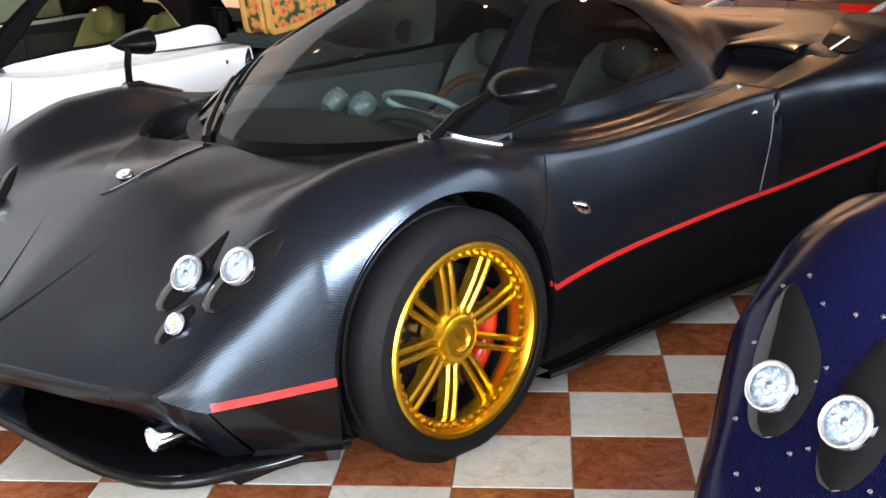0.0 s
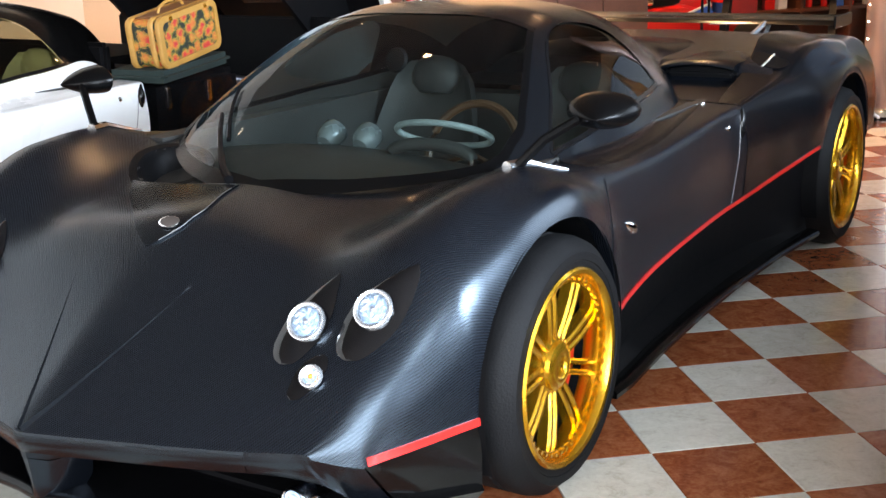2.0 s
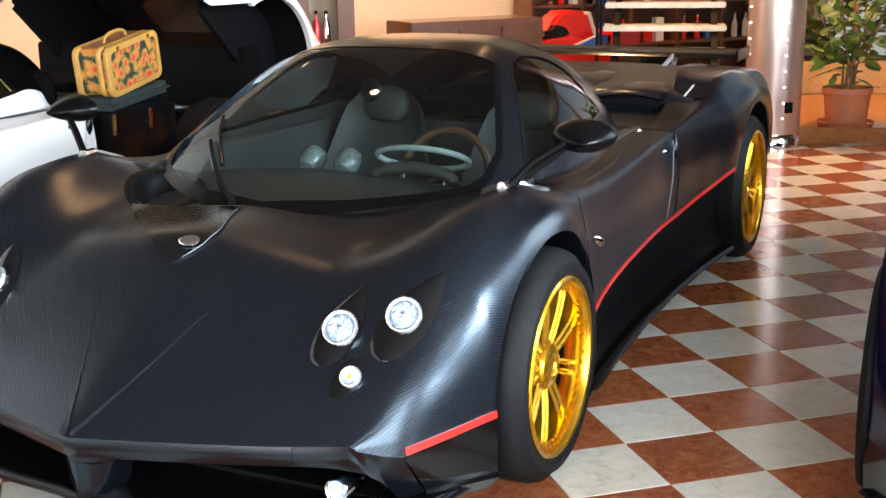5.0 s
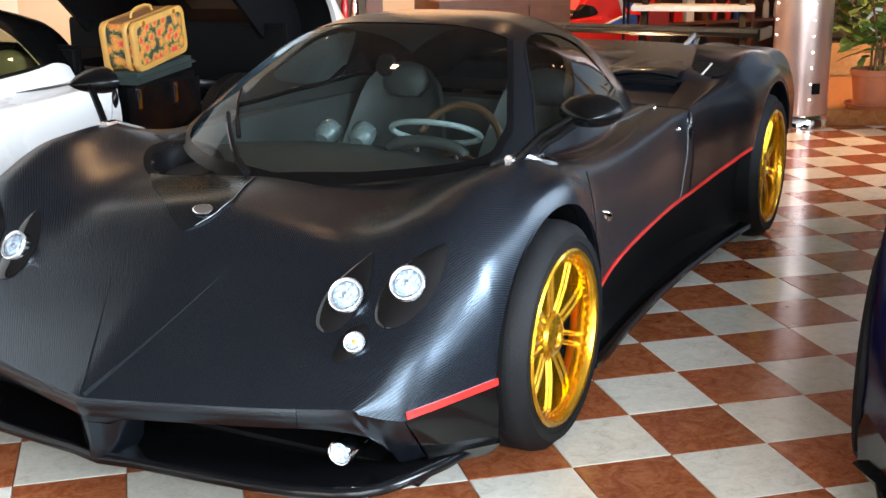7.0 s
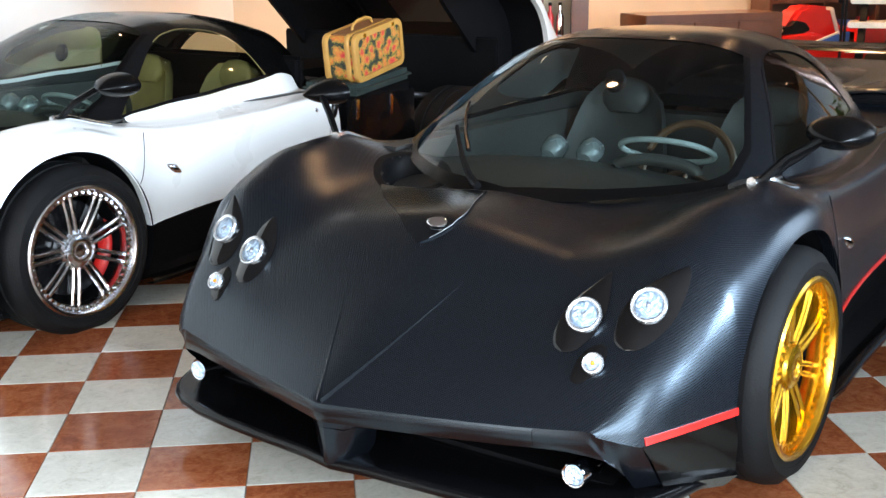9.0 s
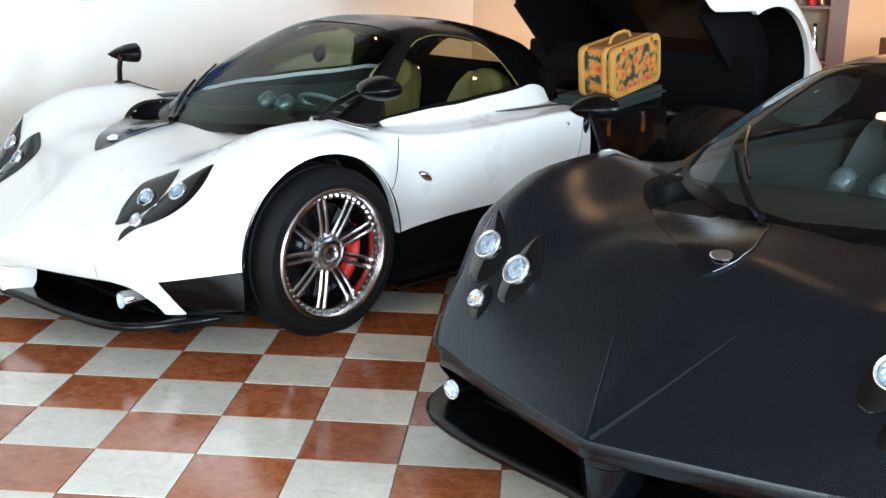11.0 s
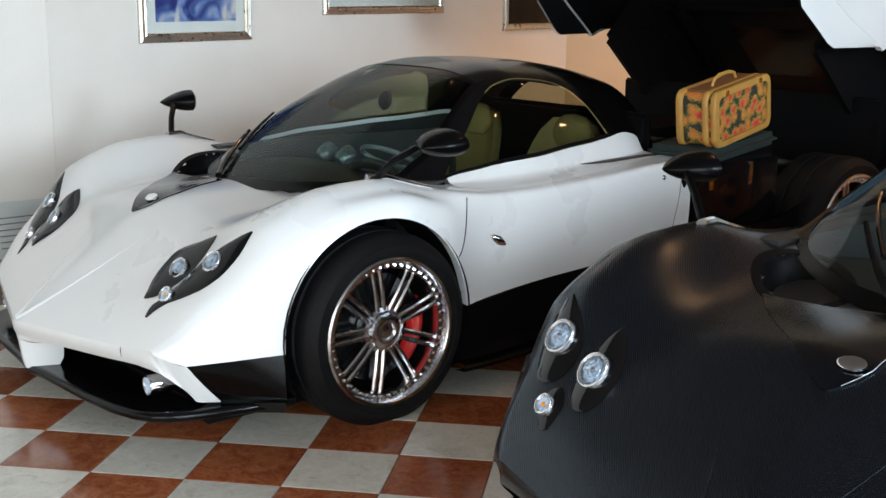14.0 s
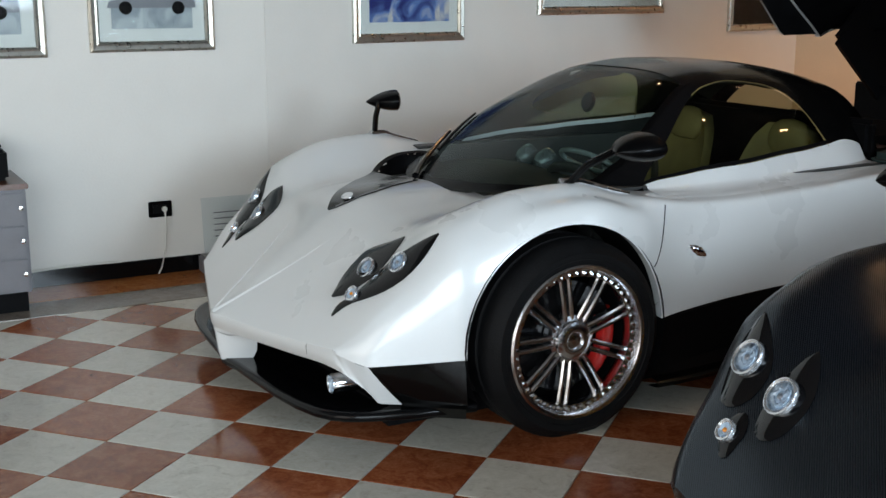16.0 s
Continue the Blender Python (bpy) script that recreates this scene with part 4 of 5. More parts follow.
        place("amber_bulb", shared("amber", lambda: lathe([(.0055, -.01), (.0055, .002), (.003, .005), (0, .006)], 14)), "orange", ind, "amber bulb")
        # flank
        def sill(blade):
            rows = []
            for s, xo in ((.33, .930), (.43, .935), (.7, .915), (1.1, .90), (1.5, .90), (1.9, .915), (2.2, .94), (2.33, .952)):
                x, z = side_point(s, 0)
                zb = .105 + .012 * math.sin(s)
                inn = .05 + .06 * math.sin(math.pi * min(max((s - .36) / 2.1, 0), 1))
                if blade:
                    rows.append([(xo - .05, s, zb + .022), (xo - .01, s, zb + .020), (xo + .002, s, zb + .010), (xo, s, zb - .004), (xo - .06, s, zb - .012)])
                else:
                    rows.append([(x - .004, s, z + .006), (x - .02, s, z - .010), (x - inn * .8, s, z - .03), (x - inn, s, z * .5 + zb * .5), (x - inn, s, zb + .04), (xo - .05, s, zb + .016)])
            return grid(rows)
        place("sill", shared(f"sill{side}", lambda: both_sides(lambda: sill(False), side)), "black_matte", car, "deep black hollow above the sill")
        place("sill_blade", shared(f"blade{side}", lambda: both_sides(lambda: sill(True), side)), C["lower"], car, "slim glossy carbon sill blade")
        if C.get("stripe"):
            place("stripe", shared(f"stripe{side}", lambda: both_sides(lambda: ribbon(.335, 2.27, .005, .0185, .004), side)), "red", car, "thin red side stripe")
            place("stripe", shared(f"fstripe{side}", lambda: both_sides(lambda: ribbon(-.855, -.414, .003, .022, .004, 24), side)), "red", car, "thin red side stripe")
        place("side_repeater", shared("repeater", lambda: lathe([(.0, -.05), (.012, -.035), (.02, .0), (.012, .028), (.0, .045)], 16)), "chrome", car, "chrome side repeater", pose(side * .884, .515, .556, 0, 0, 0) @ pose(0, 0, 0, 60))
        seam = []
        for z in np.linspace(.53, .722, 16):
            s = .30 + .09 * ((z - .53) / .2) ** .7
            x, zz = side_point(s, max(z - side_point(s, 0)[1], 0))
            seam.append((side * (x + .001), s, zz))
        sm = tube(seam, .0018, 6)
        part("door_seam", sm, "black_matte", car)
        seam = []
        for z in np.linspace(.40, .72, 16):
            s = 1.49 + .07 * (z - .40) / .3
            x, zz = side_point(s, max(z - side_point(s, 0)[1], 0))
            seam.append((side * (x + .001), s, zz))
        part("door_seam", tube(seam, .0014, 6), "grey_paint", car)
        hx, hz = side_point(1.575, .685 - side_point(1.575, 0)[1])
        place("door_handle", shared(f"handle{side}", lambda: both_sides(lambda: lathe([(.0, -.055), (.010, -.045), (.019, -.02), (.020, .005), (.012, .035), (.003, .06), (0, .062)], 16), side)), "black_gloss", car, "black teardrop door handle", pose(side * (hx - .003), 1.575, hz, -6))
        for s, z in ((1.455, .69),):
            x, zz = side_point(s, z - side_point(s, 0)[1])
            place("door_stud", shared("stud", lambda: lathe([(.011, 0), (.011, .006), (.006, .010), (0, .011)], 16)), "chrome", car, m=look((side * (x - .002), s, zz), (side * 5, s, zz + 1)) @ pose(0, 0, 0, 180))
        if side in C.get("mirrors", (1, -1)):
            mirror_set(car, C, side)
        # wheels
        wheel(car, .953 - .125, -.01, .334, .246, .25, C["rim"], side, C.get("nut"), .318)
        wheel(car, .958 - .15, REAR_AXLE[0], .345, .26, .30, C["rim"], side, C.get("nut"), .335)
        well = lambda: grid([[(x, .380 * math.cos(a) - .035, .335 + .378 * math.sin(a)) for x in (.935, .80, .62)] for a in np.linspace(-.45, math.pi + .45, 28)])
        place("wheel_arch_liner", shared(f"well{side}", lambda: both_sides(well, side)), "black_matte", car)
        wellr = lambda: grid([[(x, 2.68 + .405 * math.cos(a), .345 + .405 * math.sin(a)) for x in (.945, .80, .62)] for a in np.linspace(-.4, math.pi + .4, 28)])
        if rear:
            place("wheel_arch_liner", shared(f"wellr{side}", lambda: both_sides(wellr, side)), "black_matte", car)
            # solid block: the slot's shaded inside is put into its black colour
            place("side_intake", shared(f"intake{side}", lambda: both_sides(lambda: boxed(.405, .695, 1.955, 2.03, .788, .836, bevel=.02), side)), "black_matte", car, "black block drawn as the dark inside of an air intake")
            place("intake_lid", shared(f"ilid{side}", lambda: both_sides(lambda: grid([[(x, 1.945 + d, .868 - .02 * ((x - .55) / .16) ** 2 + h) for x in np.linspace(.39, .69, 13)] for d, h in ((.06, -.034), (.012, -.030), (.0, -.022), (.004, -.012), (.03, -.004), (.12, .0), (.30, .004))]), side)), paint, car)
            IX = curve((1.60, .752), (1.70, .735), (2.09, .70), (2.25, .68), (2.35, .662), (2.6, .645), (3.3, .64))
            IZ = curve((1.60, .756), (1.70, .768), (1.9, .800), (2.08, .836), (2.17, .872), (2.25, .904), (2.34, .920), (2.5, .925), (2.7, .915), (3.0, .885), (3.3, .83))
            OX = curve((1.60, .815), (2.0, .836), (2.3, .848), (2.6, .852), (3.3, .83))
            OZ = curve((1.60, .752), (1.8, .776), (2.08, .812), (2.17, .838), (2.27, .868), (2.4, .886), (2.6, .890), (2.8, .876), (3.0, .845), (3.3, .79))
            EX = curve((1.60, .846), (1.8, .858), (2.09, .880), (2.3, .897), (2.6, .910), (2.9, .905), (3.3, .865))
            EZ = curve((1.60, .748), (1.8, .763), (2.09, .788), (2.3, .816), (2.6, .838), (2.8, .832), (3.0, .80), (3.3, .73))

            def haunch():
                rows = []
                for s in np.linspace(1.60, 3.3, 60):
                    xi, zi, xo, zo, xe, ze = IX(s), IZ(s), OX(s), OZ(s), EX(s), EZ(s)
                    lo = side_point(s, 0)[1]
                    flank = [side_point(s, max(lo + (ze - .02 - lo) * k, lo + .026) - lo) for k in (.97, .90, .80, .62, .42, .2, .08)]
                    row = [(xi - .014, s, min(body_z(xi - .014, s), zi) - .006), (xi - .006, s, zi - .010), (xi, s, zi)]
                    row += [(xi + (xo - xi) * u, s, zi + (zo - zi) * u + .006 * u * (1 - u)) for u in (.15, .35, .6, .85)]
                    row += [(xo, s, zo), ((xo + xe) / 2, s, (zo + ze) / 2 + .004), (xe - .010, s, ze + .004), (xe, s, ze - .005)]
                    row += [(x + .003, s, z) for x, z in flank] + [(flank[-1][0] - .008, s, flank[-1][1] - .004)]
                    rows.append(row)
                return grid(rows)

            def crown_patch(rows, lift):
                g = []
                for s, a, b in rows:
                    xi, zi, xo, zo = IX(s), IZ(s), OX(s), OZ(s)
                    g.append([(xi + (xo - xi) * u, s - lift, zi + (zo - zi) * u + .006 * u * (1 - u) + lift) for u in np.linspace(a, b, 8)])
                return thicken(grid(g), .003)
            place("rear_haunch", shared(f"haunch{side}", lambda: both_sides(haunch, side)), paint, car)
            # no opening is cut: black colour draws the vent's dark inside
            vent = place("wing_vent", shared(f"vent{side}", lambda: both_sides(lambda: crown_patch([(2.09, .14, .72), (2.10, .10, .86), (2.12, .08, .95), (2.145, .08, 1.0), (2.165, .09, 1.0), (2.18, .12, .96), (2.186, .16, .90)], .005), side)), "black_matte", car, "black patch drawn as the dark vent opening in the rear wing")
            place("vent_bar", shared(f"ventbar{side}", lambda: both_sides(lambda: tube([(IX(q) + (OX(q) - IX(q)) * u, q - .006, IZ(q) + (OZ(q) - IZ(q)) * u + .006) for q, u in ((2.08, .42), (2.135, .48), (2.195, .54))], .005, 6), side)), "aluminium", vent)
            part("deck_seam", tube([(side * x, 1.588, body_z(x, 1.588) + .001) for x in np.linspace(.60, .84, 14)], .0018, 6), "black_matte", car)
            place("deck_stud", shared("stud", lambda: lathe([(.011, 0), (.011, .006), (.006, .010), (0, .011)], 16)), "chrome", car, m=pose(side * .71, 1.56, body_z(.71, 1.56) - .003))
    for side in ((1, -1) if C.get("rivets") else ()):
        for x0, y0 in ((.730, -.556), (.578, -.574)):
            for k in range(9):
                a = 2 * math.pi * k / 9 + .3
                x, y = x0 + .068 * math.cos(a) + .045 * math.sin(a), y0 + .03 + .15 * math.sin(a)
                place("rivet", shared("rivet", lambda: lathe([(.0045, -.002), (.0045, .0015), (.002, .003), (0, .0032)], 10)), "chrome", car, m=pose(side * x, y, body_z(x, y) + .001, 30))
    # bonnet fittings
    WEDGE = curve((-.478, -.010), (-.46, .012), (-.44, .028), (-.40, .047), (-.34, .046), (-.27, .025), (-.2, -.003), (-.095, -.036))
    FAR_EDGE = curve((-.478, -.022), (-.44, -.085), (-.40, -.135), (-.34, -.20), (-.27, -.285), (-.2, -.36), (-.095, -.455))

    def tri():
        return thicken(drape([(y, FAR_EDGE(y), WEDGE(y)) for y in np.linspace(-.478, -.095, 26)], .004, 12), .006)
    place("scuttle_panel", shared("tri", tri), "black_gloss" if C.get("joined") else paint, car, "black wedge panel below the windscreen")
    # highlight along the wedge's near edge, modelled as a thin steel rod
    place("wedge_trim", shared("wedge_trim", lambda: tube([(WEDGE(y), y, body_z(abs(WEDGE(y)), y) + .006) for y in np.linspace(-.46, -.14, 12)], .0011, 6)), "steel", car, "thin steel line drawn as the highlight on the wedge's edge")
    place("badge", shared("badge", lambda: lathe([(.034, 0), (.034, .004), (.028, .007), (.02, .006), (0, .008)], 28)), "chrome", car, "oval chrome badge", pose(0, -.405, body_z(0, -.405) + .009, 28) @ Matrix.Diagonal((1, .62, 1, 1)))
    wp = bmesh.new()
    tube([(x, y, roof_z(y, x) + .022) for x, y in ((-.08, -.085), (-.14, -.04), (-.22, .04), (-.30, .13), (-.37, .22))], .014, 8, wp, .5)
    tube([(x, y, roof_z(y, x) + .010) for x, y in ((-.24, .10), (-.32, .20), (-.38, .29), (-.42, .37))], .008, 6, wp, .6)
    place("wiper", shared("wiper", lambda: wp), "black_gloss", car, "single black wiper arm")
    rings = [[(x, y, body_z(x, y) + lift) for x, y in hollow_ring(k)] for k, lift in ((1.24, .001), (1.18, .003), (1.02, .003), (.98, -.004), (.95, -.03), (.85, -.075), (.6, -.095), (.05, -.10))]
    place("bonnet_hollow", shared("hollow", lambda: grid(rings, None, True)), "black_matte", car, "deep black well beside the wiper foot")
    under = boxed(-.80, .80, -.62, 3.2, .09, .14)
    place("underbody", shared("under", lambda: under), "black_matte", car)
    if rear:
        tail = bmesh.new()
        rows = []
        for side in (1, -1):
            pts = section(3.42, 20)
            rows = [[(side * x, 3.42, z) for x, z in pts], [(side * x * .97, 3.45, z - .02) for x, z in pts], [(side * x * .9, 3.40, max(z - .30, .2)) for x, z in pts]]
            grid(rows, tail)
        place("tail_panel", shared("tail", lambda: tail), paint, car)
        wing = bmesh.new()
        prof = [(0, .0), (.03, .016), (.10, .022), (.20, .016), (.27, .03), (.275, .026), (.2, .004), (.08, -.006)]
        grid([[(x, 3.16 + y, .90 + z) for y, z in prof] for x in np.linspace(-.755, .755, 13)], wing, closed=True)
        w = place("rear_wing", shared("wing", lambda: wing), C["lower"], car, "black carbon rear wing")
        for side in (1, -1):
            place("wing_end_plate", shared("endplate", lambda: boxed(-.006, .006, 3.15, 3.45, .885, .945, bevel=.004)), C["lower"], w, m=pose(side * .76, 0, 0))
            st = bmesh.new()
            for a, b in (((.0, 2.92, .845), (.0, 3.19, .905)), ((.0, 3.17, .83), (.0, 3.27, .905)), ((.0, 2.92, .845), (.0, 3.18, .835))):
                tube([a, b], .013, 6, st)
            place("wing_strut", shared("strut", lambda: st), "chrome_satin", w, m=pose(side * .42, 0, 0))
    return car


def car_pose(x, y, deg):
    return pose(x, y, 0, 0, 0, deg - 90)


WHITE = car_pose(-2.82, 5.2373, 48.0)
sports_car("sports_car", car_pose(-.6083, 3.6353, 48.3), dict(body="matte_carbon", roof="matte_carbon", lower="gloss_carbon", pod="pod_gloss", mirror="satin_black", pillar="matte_carbon", rim="gold", nut="gold", glass="dark_glass", side_glass="side_glass", seat="dark_leather", wheel_trim="dark_brown", stripe=True),
           "satin black carbon sports car with gold wheels and red side stripes", "car")
white_car = sports_car("sports_car", WHITE, dict(body="white_paint", roof="gloss_carbon", lower="gloss_carbon", pod="black_gloss", mirror="satin_black", joined=True, window_trim="tan_seal", pillar="black_gloss", rim="silver", nut="chrome", glass="clear_glass", side_glass="side_tint", seat="tan_leather", wheel_trim="dark_leather"),
                       "pearl white sports car with black roof and open rear engine cover", "car", rear=False)
open_rear(white_car)
sports_car("sports_car", car_pose(1.59, 2.035, 48.0), dict(body="blue_paint", roof="blue_paint", rivets=True, mirrors=(1,), lower="black_gloss", pod="pod_gloss", mirror="blue_paint", pillar="black_gloss", rim="silver", nut="chrome", glass="dark_glass", side_glass="dark_glass", seat="dark_leather", wheel_trim="dark_leather"),
           "dark blue lacquered carbon sports car with riveted headlamps", "car")

# ---------- the room ----------


def wall_run(name, x0, y0, x1, y1, mat, label, z1=None, thick=0.15):
    """A wall whose inner face runs from one point to the other, thick on its left."""
    z1 = z1 or ROOM["top"]
    ln, a = math.hypot(x1 - x0, y1 - y0), math.degrees(math.atan2(y1 - y0, x1 - x0))
    ob = part(name, boxed(0, ln, 0, thick, 0, z1, bevel=0.004), mat, None, "", pose(x0, y0, 0, 0, 0, a), smooth=False)
    return tagged(ob, label, "wall", kind="structure")


CORNER = (-4.28, 6.51)
wb = (math.cos(radians(48.7)), math.sin(radians(48.7)))
wa = (math.cos(radians(58.0)), math.sin(radians(58.0)))
wall_run("wall_west", CORNER[0] - 6.5 * wb[0], CORNER[1] - 6.5 * wb[1], *CORNER, "plaster", "white plastered wall with framed pictures")
A_END = (CORNER[0] + 4.6 * wa[0], CORNER[1] + 4.6 * wa[1])
wall_run("wall_north", *CORNER, *A_END, "plaster", "white plastered wall with framed pictures")
# back of the hall
wall_run("wall_back", A_END[0] - 0.2, A_END[1] - 0.12, 6.6, 12.0, "beige", "beige plastered rear wall")
wall_run("wall_far_west", -8.6, -3.2, -8.6, 1.66, "plaster", "white plastered end wall")
ceil = part("ceiling", boxed(-9, 6.9, -3.4, 12.6, ROOM["top"], ROOM["top"] + .15), "ceiling", smooth=False)
tagged(ceil, "brown painted ceiling with round downlights", "ceiling", kind="structure")
# street fronts: piers and a low plinth round large openings
front = bmesh.new()
box(front, -8.8, 4.85, -3.35, -3.2, 3.55, ROOM["top"])
box(front, -8.8, 4.85, -3.35, -3.2, 0, .18)
for x0, x1 in ((-8.8, -7.4), (-3.0, -2.4), (2.0, 2.6), (4.5, 4.85)):
    box(front, x0, x1, -3.35, -3.2, .18, 3.55)
tagged(part("wall_front", front, "plaster", smooth=False), "white street front with three large shop windows", "wall", kind="structure")
# unseen side walls, added and coloured dark to hold down reflections in the car doors
side_front = bmesh.new()
box(side_front, 4.7, 4.85, -3.2, 6.2, 3.75, ROOM["top"])
box(side_front, 4.7, 4.85, -3.2, 6.2, 0, .3)
for y0, y1 in ((-3.2, -2.7), (.85, 1.65), (5.15, 6.2)):
    box(side_front, 4.7, 4.85, y0, y1, .3, 3.75)
tagged(part("wall_east", side_front, "dark_brown", smooth=False), "unseen side wall with tall openings, dark to dim door reflections", "wall", kind="structure")
tagged(part("wall_east_return", boxed(4.85, 6.7, 6.05, 6.2, 0, ROOM["top"]), "dark_brown", smooth=False), "unseen return wall, dark to dim door reflections", "wall", kind="structure")
far_front = bmesh.new()
box(far_front, 6.55, 6.7, 6.2, 12.4, 3.3, ROOM["top"])
box(far_front, 6.55, 6.7, 6.2, 12.4, 0, .3)
for y0, y1 in ((6.2, 6.8), (9.4, 9.6), (11.6, 12.4)):
    box(far_front, 6.55, 6.7, y0, y1, .3, 3.3)
tagged(part("wall_far_east", far_front, "beige", smooth=False), "street side wall with windows behind the plants", "wall", kind="structure")
outside = part("ground", boxed(-200, 200, -200, 200, -.5, -.25), "grey_marble", smooth=False)
tagged(outside, "pale paved ground outside the shop windows", "ground", kind="structure")

for x, y, _ in SPOTS:
    dl = thing("downlight", pose(x, y, ROOM["top"]), "round recessed ceiling downlight with warm lamp", "downlight", "ceiling downlights")
    part("downlight_ring", lathe([(.06, 0), (.075, -.002), (.075, -.01), (.062, -.012), (.055, -.004)], 28), "chrome", dl)
    part("downlight_lens", lathe([(.052, -.003), (.04, -.006), (0, -.007)], 20), "downlight", dl)

# ---------- floor ----------
TILE, GX, GY = 0.30, 0.36, 3.12
floor = part("floor", boxed(-9, 6.6, -3.2, 12.4, -.2, -.008), "grout", smooth=False)
tagged(floor, "polished chequered floor of red and cream marble tiles", "floor", kind="structure")


def tile_bm(d=.0012, h=.008):
    bm = bmesh.new()
    a, b = d, TILE - d
    c = .0018
    lo = [bm.verts.new(p) for p in ((a, a, -h), (b, a, -h), (b, b, -h), (a, b, -h))]
    mi = [bm.verts.new(p) for p in ((a, a, -c), (b, a, -c), (b, b, -c), (a, b, -c))]
    hi = [bm.verts.new(p) for p in ((a + c, a + c, 0), (b - c, a + c, 0), (b - c, b - c, 0), (a + c, b - c, 0))]
    for p, q in ((lo, mi), (mi, hi)):
        for k in range(4):
            bm.faces.new((p[k], p[(k + 1) % 4], q[(k + 1) % 4], q[k]))
    bm.faces.new(hi)
    return bm


tile_mesh = mesh_of("tile", tile_bm(), smooth=False)
near = [(i, j) for i in range(-15, 6) for j in range(-2, 6) if not (-6 < i < -1 and j > 2)]
near += [(i, j) for i in range(1, 8) for j in range(6, 14)]
near += [(i, j) for i in range(-13, -9) for j in range(6, 8)]
near = near[:300]
seen_tiles = set(near)
for i, j in near:
    t = place("tile", tile_mesh, "cream_marble" if (i + j) % 2 == 0 else "red_marble", floor)
    t.matrix_basis = pose(GX + i * TILE, GY + j * TILE, random.uniform(-.0004, .0004))
for parity, mat in ((0, "cream_marble"), (1, "red_marble")):
    vs, fs = [], []
    c = .002
    for i in range(-31, 21):
        for j in range(-21, 31):
            if (i + j) % 2 != parity or (i, j) in seen_tiles:
                continue
            x, y, n = GX + i * TILE, GY + j * TILE, len(vs)
            vs += [(x + c, y + c, 0), (x + TILE - c, y + c, 0), (x + TILE - c, y + TILE - c, 0), (x + c, y + TILE - c, 0)]
            vs += [(a, b, -.008) for a, b, _ in vs[-4:]]
            fs += [(n, n + 1, n + 2, n + 3)] + [(n + k, n + 4 + k, n + 4 + (k + 1) % 4, n + (k + 1) % 4) for k in range(4)]
    me = bpy.data.meshes.new("far_tiles")
    me.from_pydata(vs, [], fs)
    me.materials.append(None)
    tagged(place("far_tiles", me, mat, floor), kind="stuff")
# border bands along the picture wall
for nm, d0, d1, mat in (("floor_border", .0, .30, "brown_marble"), ("floor_border", .30, .56, "grey_marble")):
    for (px, py), ang, l0, l1 in ((CORNER, 48.7, -6.4, .02), (CORNER, 58.0, .0, 4.5)):
        b = part(nm, boxed(l0, l1, -d1 + .002, -d0, -.006, .004 if mat == "brown_marble" else .003), mat, None, "", pose(px, py, 0, 0, 0, ang), smooth=False)
        tagged(b, "polished marble border band along the wall", "floor border", kind="structure")
for (px, py), ang, l0, l1 in ((CORNER, 48.7, -6.4, .0), (CORNER, 58.0, .0, 4.6)):
    tagged(part("baseboard", boxed(l0, l1, -.014, 0, .004, .085, bevel=.003), "black_gloss", None, "", pose(px, py, 0, 0, 0, ang), smooth=False), "black stone skirting board", "skirting", kind="structure")

# ---------- things about the hall ----------
# column with strings of small lights
col = thing("column", pose(3.787, 7.908, 0) @ Matrix.Diagonal((1.26, 1.26, 1, 1)), "round rose-steel clad column with strings of small lights", "column")
part("shaft", lathe([(.165, .10), (.165, ROOM["top"])], 48, "z", False), "pink_metal", col)
part("column_base", lathe([(.19, 0), (.19, .07), (.18, .085), (.165, .10)], 48), "chrome", col)
part("column_socket", boxed(-.025, .025, -.006, .006, -.04, .04, bevel=.003), "black_matte", col, "", pose(.005, -.168, .30))
bead = mesh_of("bead", lathe([(0, -.006), (.006, 0), (0, .008)], 10))
for ang in (-100, -16, 84, 176):
    for k in range(22):
        place("bead_light", bead, "bulb", col, m=pose(.167 * math.cos(radians(ang)), .167 * math.sin(radians(ang)), .22 + .115 * k))
# raised platform
plat = part("platform", boxed(-.35, 3.4, 0, 4.4, 0, .12, bevel=.006), "brown_marble", None, "", pose(3.98, 7.84, 0, 0, 0, -20), smooth=False)
tagged(plat, "low raised platform of polished red-brown marble", "platform", kind="structure")


def stairs(m):
    """Open stair: cream stone treads on two dark strings."""
    st = thing("staircase", m, "open staircase with cream stone treads and dark steel strings", "staircase")
    for k in range(11):
        part("tread", boxed(-.02, .95, .26 * k, .26 * k + .31, .17 * (k + 1) - .045, .17 * (k + 1), bevel=.008), "cream_marble", st, smooth=False)
    for x in (.06, .83):
        rows = []
        for k in range(12):
            y, z = .26 * k, .17 * k
            rows.append([(x, y, z - .12), (x, y, z + .10), (x + .05, y, z + .10), (x + .05, y, z - .12)])
        part("string", grid(rows, None, True), "black_matte", st, smooth=False)
    part("handrail", tube([(-.03, .1, 1.05), (-.03, 2.8, 2.85)], .02, 10), "black_matte", st)
    for k in range(1, 10, 2):
        part("baluster", tube([(-.03, .26 * k + .12, .17 * (k + 1) - .02), (-.03, .26 * k + .12, .17 * k + 1.08)], .010, 8), "black_matte", st)
    return st


stairs(pose(2.42, 8.05, 0, 0, 0, -27))


m_, t_, b_ = material("blue_band")
b_.inputs["Base Color"].default_value = (0.03, 0.12, 0.45, 1)
M["blue_band"] = m_


